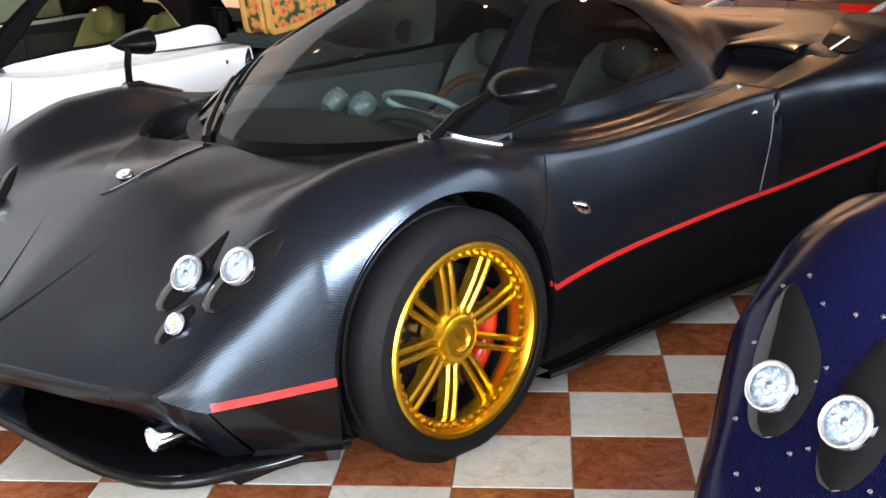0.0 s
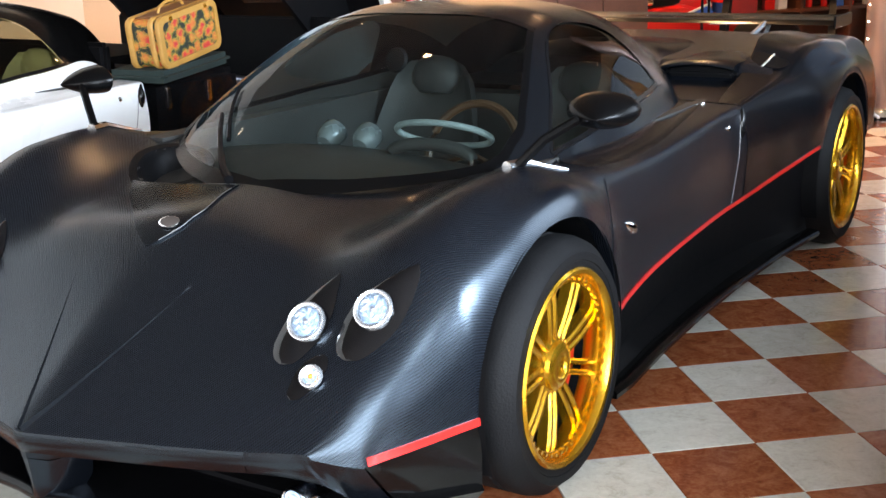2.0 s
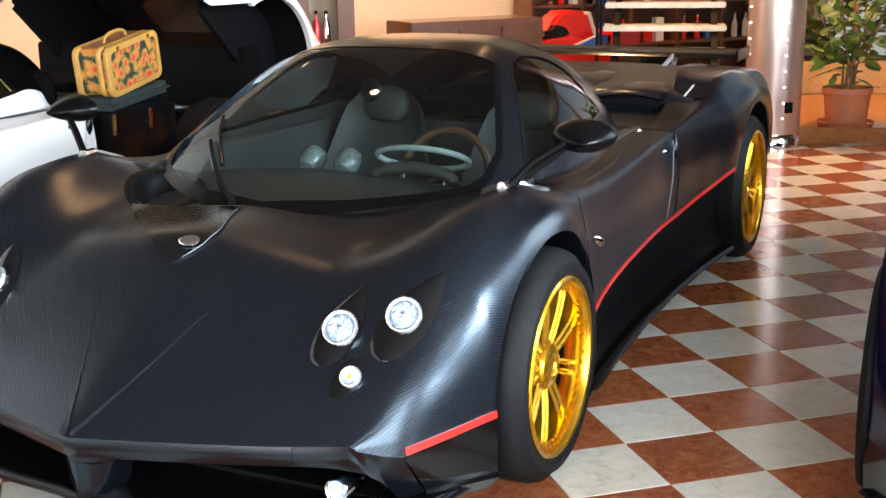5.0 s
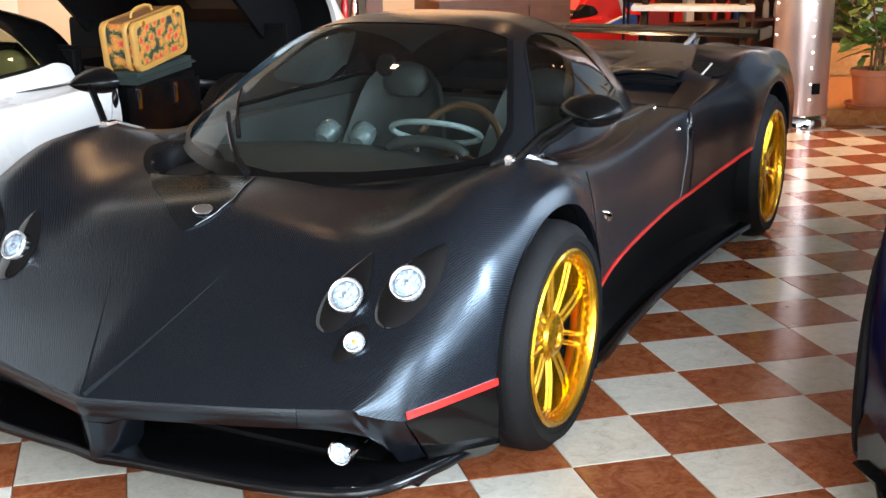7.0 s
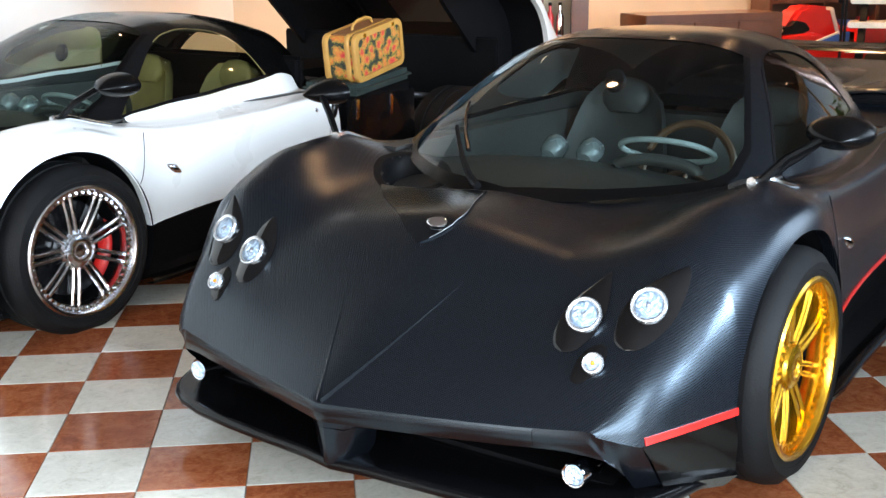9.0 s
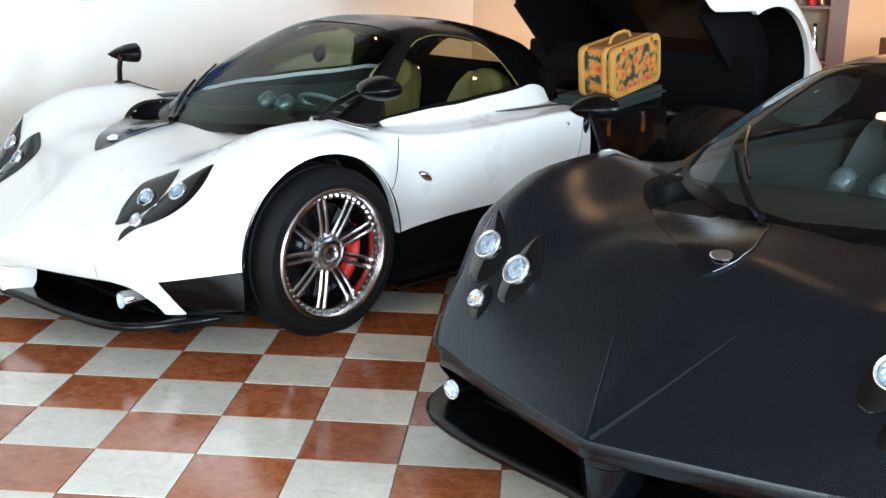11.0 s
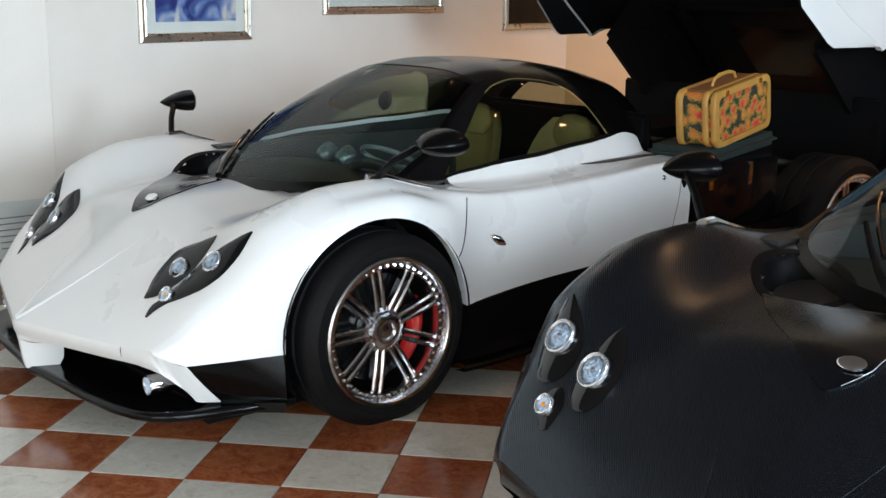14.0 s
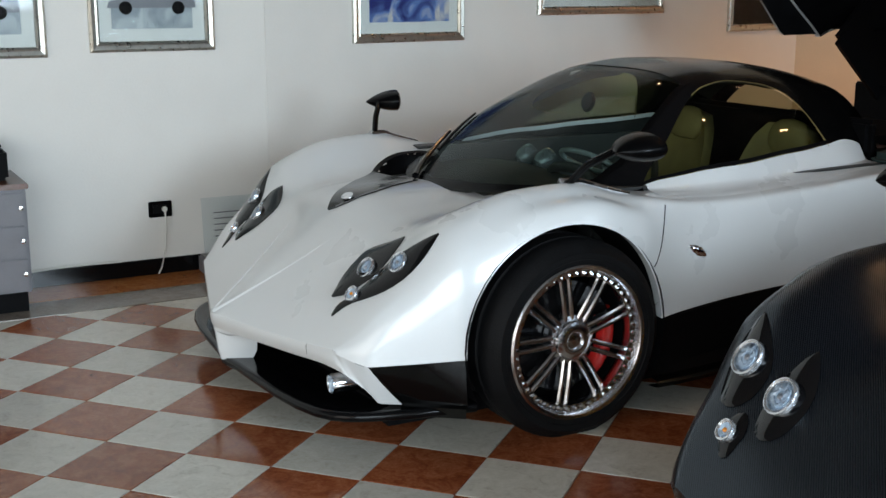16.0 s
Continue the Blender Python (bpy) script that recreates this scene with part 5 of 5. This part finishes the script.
def slab(outline, y0, y1, bevel=0.0):
    """An upright outline (x, z) given a thickness along y."""
    bm = bmesh.new()
    a, b = [[bm.verts.new((x, y, z)) for x, z in outline] for y in (y0, y1)]
    bm.faces.new(a)
    bm.faces.new(b)
    for k in range(len(a)):
        bm.faces.new((a[k], a[(k + 1) % len(a)], b[(k + 1) % len(a)], b[k]))
    if bevel:
        bmesh.ops.bevel(bm, geom=list(bm.edges), offset=bevel, segments=2, affect="EDGES")
    return bm


def single_seater(m):
    """Show car at the far end: nose to the left, tall engine cover, rear wing."""
    c = thing("single_seater", m, "red single-seater race car with blue and white side stripe", "race car")
    part("race_body", slab([(-1.5, .30), (-.75, .42), (-.29, .50), (-.10, .57), (.02, .66), (.24, .68), (.46, .70), (.75, .62), (.95, .55), (1.25, .50), (1.3, .25), (-1.4, .22)], -.22, .22, .03), "red", c)
    part("engine_cover", slab([(.20, .66), (.28, .80), (.37, .905), (.47, .927), (.69, .905), (.79, .652), (.74, .60), (.40, .60)], -.12, .12, .035), "red", c)
    part("cockpit_rim", slab([(.05, .685), (.14, .73), (.25, .745), (.31, .80), (.41, .778), (.46, .716), (.35, .685)], -.17, .17, .012), "black_gloss", c, "black padded cockpit rim")
    part("side_stripe", slab([(.44, .61), (.70, .685), (.74, .61)], -.232, -.215), "blue_band", c, "blue side stripe")
    part("white_edge", slab([(.42, .612), (.70, .70), (.71, .688), (.44, .60)], -.236, -.216), "paper", c)
    part("cover_edge", slab([(.70, .90), (.735, .90), (.825, .655), (.79, .652)], -.10, .10, .008), "paper", c, "white trailing edge")
    part("race_mirror", lathe([(.0, -.05), (.03, -.03), (.032, .03), (0, .05)], 16, "x"), "chrome", c, "", pose(.10, -.20, .735))
    part("rear_wing_plate", boxed(.80, 1.12, -.34, -.30, .60, .735, bevel=.01), "red", c)
    part("rear_wing_plate", boxed(.80, 1.12, .30, .34, .60, .735, bevel=.01), "red", c)
    part("rear_wing_blade", boxed(.84, 1.10, -.30, .30, .69, .715, bevel=.008), "red", c)
    for x in (-.85, 1.0):
        for y in (-.62, .62):
            w = part("race_wheel", lathe([(.10, -.16), (.27, -.16), (.30, -.13), (.30, .13), (.27, .16), (.10, .16)], 32), "rubber", c, "", pose(x, y, .30, 90))
    for x in (-.85, 1.0):
        part("race_axle", tube([(x, -.62, .30), (x, .62, .30)], .02, 8), "steel", c)
    return c


single_seater(pose(2.55, 10.1, 0, 0, 0, 14))


def shelf_unit(m):
    """Dark open shelves along the rear wall."""
    c = thing("shelf_unit", m, "dark wooden open shelves with bottles and boxes", "shelves")
    part("shelf_back", boxed(0, 2.9, .30, .33, .05, 2.3), "wood", c)
    for k in range(6):
        part("shelf_post", boxed(.574 * k, .574 * k + .03, 0, .30, 0, 2.3, bevel=.003), "wood", c)
    for z in (.08, .50, .90, 1.28, 1.66, 2.04):
        part("shelf_board", boxed(.03, 2.90, .01, .30, z, z + .03, bevel=.003), "wood", c)
    return c


SHELF = pose(2.95, 10.82, 0, 0, 0, 10.5)
shelf_unit(SHELF)
random.seed(12)
for z in (.53, .93, 1.31, 1.69):
    for k in range(17):
        x = .09 + .165 * k + random.uniform(-.03, .03)
        if abs((x % .574) - .015) < .07:
            continue
        if random.random() < .55:
            b = thing("flask", SHELF @ pose(x, .12, z), "small shiny bottle on a dark shelf", "bottle", "bottles on the shelves")
            part("flask_body", lathe([(.03, 0), (.034, .01), (.032, .14), (.013, .19), (.013, .23)], 14), random.choice(["chrome", "paper", "black_gloss", "red"]), b)
            part("flask_cap", lathe([(.015, .225), (.015, .25), (0, .252)], 10), "chrome", b)
        else:
            b = thing("small_box", SHELF @ pose(x, .12, z, 0, 0, random.uniform(-15, 15)), "small carton on a dark shelf", "box", "boxes on the shelves")
            part("carton", boxed(-.05, .05, -.04, .04, 0, random.uniform(.12, .24), bevel=.004), random.choice(["paper", "red", "blue_band", "grey_paint"]), b)


def credenza(m):
    c = thing("sideboard", m, "long low dark brown sideboard against the wall", "sideboard")
    part("carcass", boxed(0, 1.2, 0, .45, .08, .92, bevel=.006), "wood", c)
    part("plinth", boxed(.03, 1.17, .03, .42, 0, .08), "black_matte", c)
    for k in range(3):
        d = part("door", boxed(.02 + .39 * k, .40 + .39 * k, -.018, 0, .12, .86, bevel=.004), "wood", c)
        part("door_handle", tube([(.36 + .39 * k, -.03, .45), (.36 + .39 * k, -.03, .57)], .006, 8), "steel", d)
    return c


credenza(pose(1.28, 8.98, 0, 0, 0, 12))


def doorway(m):
    d = thing("glazed_cabinet", m, "tall dark wooden display cabinet with red bottles", "cabinet")
    for x0, x1 in ((0, .11), (.33, .46)):
        part("cabinet_post", boxed(x0, x1, 0, .35, 0, 2.5, bevel=.006), "wood", d)
    part("cabinet_back", boxed(.11, .33, .32, .34, 0, 2.5), "beige", d)
    for k, z in enumerate((.35, .72, 1.12, 1.5, 1.9)):
        part("shelf", boxed(.11, .33, .02, .32, z, z + .02), "wood", d)
    part("cornice", boxed(-.03, .49, -.03, .37, 2.5, 2.58, bevel=.01), "wood", d)
    return d


doorway(pose(.44, 9.32, 0, 0, 0, -10))
for x, z, mat in ((.62, .74, "red"), (.70, .74, "chrome"), (.66, 1.14, "red"), (.74, 1.14, "chrome"), (.63, .37, "chrome"), (.71, .37, "red")):
    b = thing("flask", pose(x, 9.40, z), "small shiny bottle on a cabinet shelf", "bottle", "bottles in the cabinet")
    part("flask_body", lathe([(.03, 0), (.032, .01), (.03, .16), (.012, .21), (.012, .25)], 16), mat, b)
    part("flask_cap", lathe([(.014, .245), (.014, .27), (0, .272)], 12), "black_gloss", b)


# plants
def leaf_bm(l, w):
    bm = bmesh.new()
    rows = []
    for i in range(6):
        t = i / 5
        ww = w * math.sin(math.pi * t ** .8) + .001
        rows.append([(-ww, l * t, -.15 * l * t * t + .02 * l), (0, l * t, -.15 * l * t * t), (ww, l * t, -.15 * l * t * t + .02 * l)])
    return grid(rows, bm)


LEAVES = [mesh_of("leaf", leaf_bm(l, w)) for l, w in ((.11, .028), (.14, .034), (.085, .024))]


def plant(m, height, spread, n, label, stems=4, seed=1):
    rnd = random.Random(seed)
    p = thing("potted_plant", m, label, "plant")
    part("pot", lathe([(.13, 0), (.15, .02), (.17, .22), (.175, .24), (.185, .245), (.185, .29), (.17, .29), (.16, .25), (.0, .25)], 36), "terracotta", p)
    part("saucer", lathe([(.0, -.002), (.19, -.002), (.215, .03), (.205, .035), (.185, .012), (0, .012)], 36), "terracotta", p)
    part("soil", lathe([(.165, .252), (.1, .262), (0, .265)], 24), "soil", p)
    tips = []
    for k in range(stems):
        a = 2 * math.pi * k / stems + rnd.uniform(-.4, .4)
        pts = [(0.04 * math.cos(a), .04 * math.sin(a), .25)]
        for j in range(1, 6):
            f = j / 5
            pts.append((spread * f ** 1.3 * math.cos(a) * .7 + rnd.uniform(-.02, .02), spread * f ** 1.3 * math.sin(a) * .7 + rnd.uniform(-.02, .02), .25 + (height - .25) * f * rnd.uniform(.85, 1.05)))
        part("stem", tube(pts, .011, 7, None, .4), "bark", p)
        tips += pts[1:]
    for k in range(n):
        b = rnd.choice(tips)
        a, e = rnd.uniform(0, 360), rnd.uniform(-35, 50)
        o = Vector((rnd.gauss(0, spread * .22), rnd.gauss(0, spread * .22), rnd.gauss(0, .08)))
        place("leaf", rnd.choice(LEAVES), "leaf", p, m=Matrix.Translation(Vector(b) + o) @ pose(0, 0, 0, e, rnd.uniform(-30, 30), a) @ Matrix.Scale(rnd.uniform(.8, 1.5), 4))
    return p


plant(pose(4.40, 7.86, .12), 1.25, .60, 290, "leafy green plant in a terracotta pot on a saucer", 5, 3)
planter = thing("planter", pose(5.0, 9.75, .12, 0, 0, -20), "low peach marble planter wall by the window", "planter")
part("planter_wall", boxed(-.2, 1.7, 0, .45, 0, .30, bevel=.01), "peach_marble", planter, smooth=False)
part("planter_soil", boxed(-.16, 1.66, .04, .41, .30, .315), "soil", planter, smooth=False)


def bush(m, height, spread, n, seed):
    rnd = random.Random(seed)
    p = thing("bush", m, "bushy green leafy shrub in the planter", "shrub", "shrubs in the planter")
    tips = []
    for k in range(7):
        a = 2 * math.pi * k / 7 + rnd.uniform(-.4, .4)
        pts = [(.03 * math.cos(a), .03 * math.sin(a), 0)]
        for j in range(1, 5):
            f = j / 4
            pts.append((spread * f * math.cos(a) * rnd.uniform(.6, 1), spread * f * math.sin(a) * .6, height * f * rnd.uniform(.8, 1.05)))
        part("stem", tube(pts, .010, 6, None, .4), "bark", p)
        tips += pts[1:]
    for k in range(n):
        o = Vector((rnd.gauss(0, .09), rnd.gauss(0, .09), rnd.gauss(0, .09)))
        place("leaf", rnd.choice(LEAVES), "leaf", p, m=Matrix.Translation(Vector(rnd.choice(tips)) + o) @ pose(0, 0, 0, rnd.uniform(-35, 50), rnd.uniform(-30, 30), rnd.uniform(0, 360)) @ Matrix.Scale(rnd.uniform(1.0, 1.8), 4))


for k, x in enumerate((.0, .4, .8, 1.2, 1.55)):
    bush(pose(5.0, 9.75, .435, 0, 0, -20) @ pose(x, .22, 0), .8, .40, 130, 20 + k)
post = thing("plant_stake", pose(4.46, 7.90, .37), "orange wooden plant stake", "stake")
part("stake", lathe([(.018, 0), (.018, 1.2), (.0, 1.24)], 12), "terracotta", post)


def desk(m):
    d = thing("desk", m, "pale reception desk on slanted tubular steel legs", "desk")
    part("desktop", boxed(-.05, 1.5, -.35, .35, .70, .74, bevel=.008), "beige", d)
    part("modesty_panel", boxed(.0, 1.45, -.30, -.28, .33, .70, bevel=.004), "beige", d)
    for x in (.0, 1.4):
        for y, s in ((-.28, -.1), (.28, .1)):
            part("desk_leg", tube([(x, y, .70), (x - .06, y + s, .0)], .018, 10), "chrome", d)
    return d


desk(pose(5.50, 8.30, .12, 0, 0, -40))
# ---------- the picture wall ----------


def on_wall(ang, along, out, z):
    return pose(CORNER[0], CORNER[1], 0, 0, 0, ang) @ pose(along, -out, z)


def picture(ang, l0, l1, z0, h, kind, label):
    w = l1 - l0
    p = thing("framed_picture", on_wall(ang, l0, .0, z0), label, "picture", "framed pictures on the wall")
    fr_ = bmesh.new()
    f = .05
    prof = [(0, 0), (0, -.018), (.012, -.028), (.03, -.022), (.04, -.026), (f, -.012), (f, 0)]
    corners = [(0, 0, 1, 1), (w, 0, -1, 1), (w, h, -1, -1), (0, h, 1, -1)]
    rows = [[(x + sx * a, b, z + sz * a) for a, b in prof] for x, z, sx, sz in corners]
    grid(rows + [rows[0]], fr_)
    part("frame", fr_, "aluminium", p, smooth=False)
    part("mount", boxed(f - .005, w - f + .005, -.008, -.002, f - .005, h - f + .005), "paper", p, smooth=False)
    i = .11 if kind != "paper" else .16
    if kind != "paper":
        part("print", boxed(i, w - i, -.012, -.008, i, h - i), M["photo_" + kind], p, smooth=False)
    if kind == "grey":
        sil = bmesh.new()
        pts = [(-.22, .0), (-.21, .03), (-.12, .05), (-.05, .095), (.04, .10), (.12, .065), (.21, .06), (.22, .0)]
        vs = [sil.verts.new((w / 2 + a, -.0135, i + .10 + b)) for a, b in pts]
        sil.faces.new(vs)
        part("printed_car", sil, "grey_paint", p, smooth=False)
        for a in (-.13, .13):
            part("printed_wheel", lathe([(.0, 0), (.032, 0), (.03, .001), (0, .001)], 20), "black_matte", p, "", pose(w / 2 + a, -.0145, i + .10, 90))
    if kind == "paper":
        for k in range(4):
            part("text_bar", boxed(w * .25, w * (.75 - .06 * (k % 3)), -.0095, -.008, .18 + .05 * k, .186 + .05 * k), "grey_paint", p, smooth=False)
        part("seal", lathe([(.0, 0), (.02, 0), (.02, .002), (0, .002)], 18), "steel", p, "", pose(w * .2, -.008, .17, 90))
    g = part("picture_glass", boxed(f - .004, w - f + .004, -.016, -.0145, f - .004, h - f + .004), "acrylic", p, smooth=False)
    g.visible_shadow = False
    return p


for nm, c0, c1, c2 in (("grey", (.22, .25, .26), (.34, .37, .37), (.46, .48, .47)), ("blue", (.02, .03, .16), (.12, .22, .45), (.6, .55, .5))):
    m_, t_, b_ = material("photo_" + nm)
    co_ = t_.nodes.new("ShaderNodeTexCoord")
    n_ = node(t_, "ShaderNodeTexNoise", Scale=6.0, Detail=3.0, Distortion=1.5)
    t_.links.new(co_.outputs["Object"], n_.inputs["Vector"])
    t_.links.new(ramp(t_, n_.outputs[0], [(.35, c0), (.5, c1), (.68, c2)]), b_.inputs["Base Color"])
    b_.inputs["Roughness"].default_value = .4
    M["photo_" + nm] = m_
picture(48.7, -1.75, -1.09, 1.115, .55, "grey", "framed print with a pale mount in a pewter frame")
picture(48.7, -.89, -.27, 1.132, .5, "grey", "framed grey photograph of a car in a pewter frame")
picture(58.0, .54, 1.31, 1.142, .6, "blue", "framed blue photograph in a pewter frame")
picture(58.0, 1.885, 3.01, 1.276, .7, "paper", "framed certificate in a pewter frame")
picture(58.0, 3.68, 4.45, 1.14, .6, "paper", "framed certificate in a pewter frame")
sk = thing("wall_socket", on_wall(48.7, -.65, 0, .298), "black wall socket with a white plug cable", "socket")
part("socket_plate", boxed(0, .12, -.012, 0, 0, .082, bevel=.004), "black_gloss", sk)
part("socket_insert", boxed(.02, .10, -.015, -.011, .02, .065, bevel=.003), "black_matte", sk)
part("plug", boxed(.065, .09, -.04, -.012, .03, .055, bevel=.006), "paper", sk)
part("plug_cable", tube([(.077, -.035, .03), (.078, -.04, -.05), (.07, -.03, -.17), (.05, -.02, -.26), (.03, -.03, -.288)], .004, 6), "paper", sk)
cb = thing("floor_cable", on_wall(48.7, -1.0, 0, .0), "white cable lying along the skirting", "cable")
part("cable", tube([(-.75, -.03, .10), (-.5, -.03, .075), (-.3, -.035, .088), (-.05, -.03, .1), (.2, -.02, .092)], .006, 6), "paper", cb)
# acrylic information plate on a small stand
ip = thing("information_stand", on_wall(48.7, -.30, .12, .0), "clear acrylic information plate on a grey stand", "sign stand")
part("plate", boxed(-.10, .26, -.006, .0, .10, .392, bevel=.002), "acrylic", ip, "", pose(0, 0, 0, -6))
for k in range(6):
    part("text_bar", boxed(-.04, .20 - .03 * (k % 3), -.0075, -.006, .16 + .03 * k, .166 + .03 * k), "grey_paint", ip, "", pose(0, 0, 0, -6), smooth=False)
part("stand_base", boxed(-.12, .28, -.12, .06, .004, .10, bevel=.01), "grey_paint", ip)


def drawer_unit(m):
    c = thing("drawer_cabinet", m, "grey drawer cabinet with chrome knobs standing by the wall", "cabinet")
    part("carcass", boxed(-.55, 0, 0, .45, .09, .56, bevel=.006), "grey_paint", c)
    part("plinth", boxed(-.53, -.02, .01, .43, 0, .09), "black_matte", c)
    part("cabinet_top", boxed(-.56, .012, -.012, .46, .56, .585, bevel=.004), "wood", c)
    for k in range(3):
        d = part("drawer", boxed(-.535, -.015, -.016, 0, .105 + .15 * k, .245 + .15 * k, bevel=.004), "grey_paint", c)
        part("knob", lathe([(.006, 0), (.006, .012), (.012, .018), (.01, .026), (0, .028)], 14), "chrome", d, "", pose(-.03, -.016, .18 + .15 * k, 90))
    return c


drawer_unit(pose(-5.07, 5.47, 0.004, 0, 0, 48.7) @ pose(0, -.35, 0))
pr = thing("printer", pose(-5.07, 5.47, .59, 0, 0, 48.7) @ pose(-.05, -.25, 0), "black desk machine on the drawer cabinet", "office machine")
part("printer_body", boxed(-.42, 0, 0, .3, 0, .14, bevel=.015), "black_matte", pr)
part("printer_lid", boxed(-.40, -.02, .02, .28, .14, .17, bevel=.01), "black_gloss", pr)

# suitcase on its cushion behind the white car's door
m_, t_, b_ = material("tapestry")
co_ = t_.nodes.new("ShaderNodeTexCoord")
n_ = node(t_, "ShaderNodeTexNoise", Scale=130.0, Detail=3.0, Distortion=1.5)
t_.links.new(co_.outputs["Object"], n_.inputs["Vector"])
mv_ = t_.nodes.new("ShaderNodeMix")
mv_.data_type = "RGBA"
mv_.inputs[0].default_value = 0.06
t_.links.new(co_.outputs["Object"], mv_.inputs[6])
t_.links.new(n_.outputs["Color"], mv_.inputs[7])
v_ = node(t_, "ShaderNodeTexVoronoi", Scale=20.0)
v_.voronoi_dimensions = "2D"
sp_ = t_.nodes.new("ShaderNodeSeparateXYZ")
t_.links.new(mv_.outputs[2], sp_.inputs[0])
ad_ = t_.nodes.new("ShaderNodeMath")
t_.links.new(sp_.outputs[0], ad_.inputs[0])
t_.links.new(sp_.outputs[1], ad_.inputs[1])
cb_ = t_.nodes.new("ShaderNodeCombineXYZ")
t_.links.new(ad_.outputs[0], cb_.inputs[0])
t_.links.new(sp_.outputs[2], cb_.inputs[1])
t_.links.new(cb_.outputs[0], v_.inputs["Vector"])
petal_ = ramp(t_, v_.outputs["Distance"], [(.0, (.38, .01, .04)), (.26, (.56, .03, .02)), (.37, (.60, .17, .02)), (.44, (.50, .34, .06)), (.51, (.16, .18, .02)), (.58, (.010, .016, .010)), (.95, (.006, .010, .008))])
other_ = ramp(t_, v_.outputs["Distance"], [(.0, (.50, .38, .06)), (.13, (.55, .24, .03)), (.24, (.52, .04, .02)), (.40, (.56, .28, .04)), (.45, (.08, .16, .03)), (.51, (.010, .016, .010)), (.95, (.006, .010, .008))])
mx_ = t_.nodes.new("ShaderNodeMix")
mx_.data_type = "RGBA"
t_.links.new(ramp(t_, v_.outputs["Color"], [(.48, (0, 0, 0)), (.52, (1, 1, 1))]), mx_.inputs[0])
t_.links.new(petal_, mx_.inputs[6])
t_.links.new(other_, mx_.inputs[7])
t_.links.new(mx_.outputs[2], b_.inputs["Base Color"])
b_.inputs["Roughness"].default_value = .7
bp_ = node(t_, "ShaderNodeBump", Strength=.3, Distance=.002)
t_.links.new(n_.outputs[0], bp_.inputs["Height"])
t_.links.new(bp_.outputs[0], b_.inputs["Normal"])
M["tapestry"] = m_
M["tan_brown"] = plain("brown_leather", (.20, .08, .03), .45, 0, .2, 15.0, .15)
M["tan_trim"] = plain("tan_trim", (.42, .205, .045), .45, 0, .15, 15.0, .15)
CASE = WHITE @ pose(.818, 1.868, .835, 8, 0, 9)
sc = thing("suitcase", CASE, "floral tapestry suitcase with tan leather trim on a cushion", "suitcase")


def round_rect(hw, z0, z1, r, n=6):
    """Corner points (y, z) of a rounded rectangle."""
    out = []
    for cy, cz, a0 in ((hw - r, z1 - r, 0), (-hw + r, z1 - r, 90), (-hw + r, z0 + r, 180), (hw - r, z0 + r, 270)):
        out += [(cy + r * math.cos(radians(a0 + 90 * k / n)), cz + r * math.sin(radians(a0 + 90 * k / n))) for k in range(n + 1)]
    return out


def case_shell():
    o = round_rect(.228, .0, .225, .04)
    rows = [[(x, y * k, .1125 + (z - .1125) * k) for y, z in o] for x, k in ((-.085, .96), (-.08, .985), (.08, .985), (.085, .96))]
    bm = grid([r + [r[0]] for r in rows])
    for r in (rows[0], rows[-1]):
        bm.faces.new([bm.verts.new(p) for p in r])
    return bm


def frame_band(x0, x1, wide):
    """A flat leather band round the edge of the case."""
    o, q = round_rect(.235, -.004, .232, .045), round_rect(.235 - wide, -.004 + wide, .232 - wide, .03)
    rows = [[(x0, *p) for p in q], [(x0, *p) for p in o], [(x0 + .004, p[0] * 1.012, .114 + (p[1] - .114) * 1.014) for p in o], [(x1 - .004, p[0] * 1.012, .114 + (p[1] - .114) * 1.014) for p in o], [(x1, *p) for p in o], [(x1 + .002, *p) for p in q], [(x1 - .006, *p) for p in q]]
    return grid([r + [r[0]] for r in rows])


part("case_body", case_shell(), "tapestry", sc)
part("leather_band", frame_band(.070, .094, .026), "tan_trim", sc)
part("leather_band", frame_band(.030, .054, .008), "tan_trim", sc)
part("leather_band", frame_band(-.094, -.066, .022), "tan_trim", sc)
part("case_top", boxed(-.07, .072, -.19, .19, .222, .231, bevel=.003), "tan_brown", sc, "brown leather top")
part("case_handle", tube([(0, -.10, .23), (0, -.085, .255), (0, -.04, .268), (0, .04, .268), (0, .085, .255), (0, .10, .23)], .007, 8), "tan_trim", sc)
for y in (-.14, .14):
    part("clasp", boxed(.092, .099, y - .012, y + .012, .205, .226, bevel=.003), "gold", sc)
cu = thing("cushion", WHITE @ pose(.768, 1.861, .762, 4, 0, 9), "dark green velvet cushion under the suitcase", "cushion")
part("cushion_pad", boxed(-.17, .17, -.28, .28, 0, .058, bevel=.025), "green_velvet", cu)

wp = thing("white_pot", pose(4.42, 8.75, .12), "white plastic plant pot on the platform", "pot")
part("pot_wall", lathe([(.0, 0), (.085, 0), (.11, .22), (.115, .225), (.105, .225), (.08, .02), (0, .02)], 28), "paper", wp)
part("pot_soil", lathe([(.10, .19), (0, .20)], 20), "soil", wp)
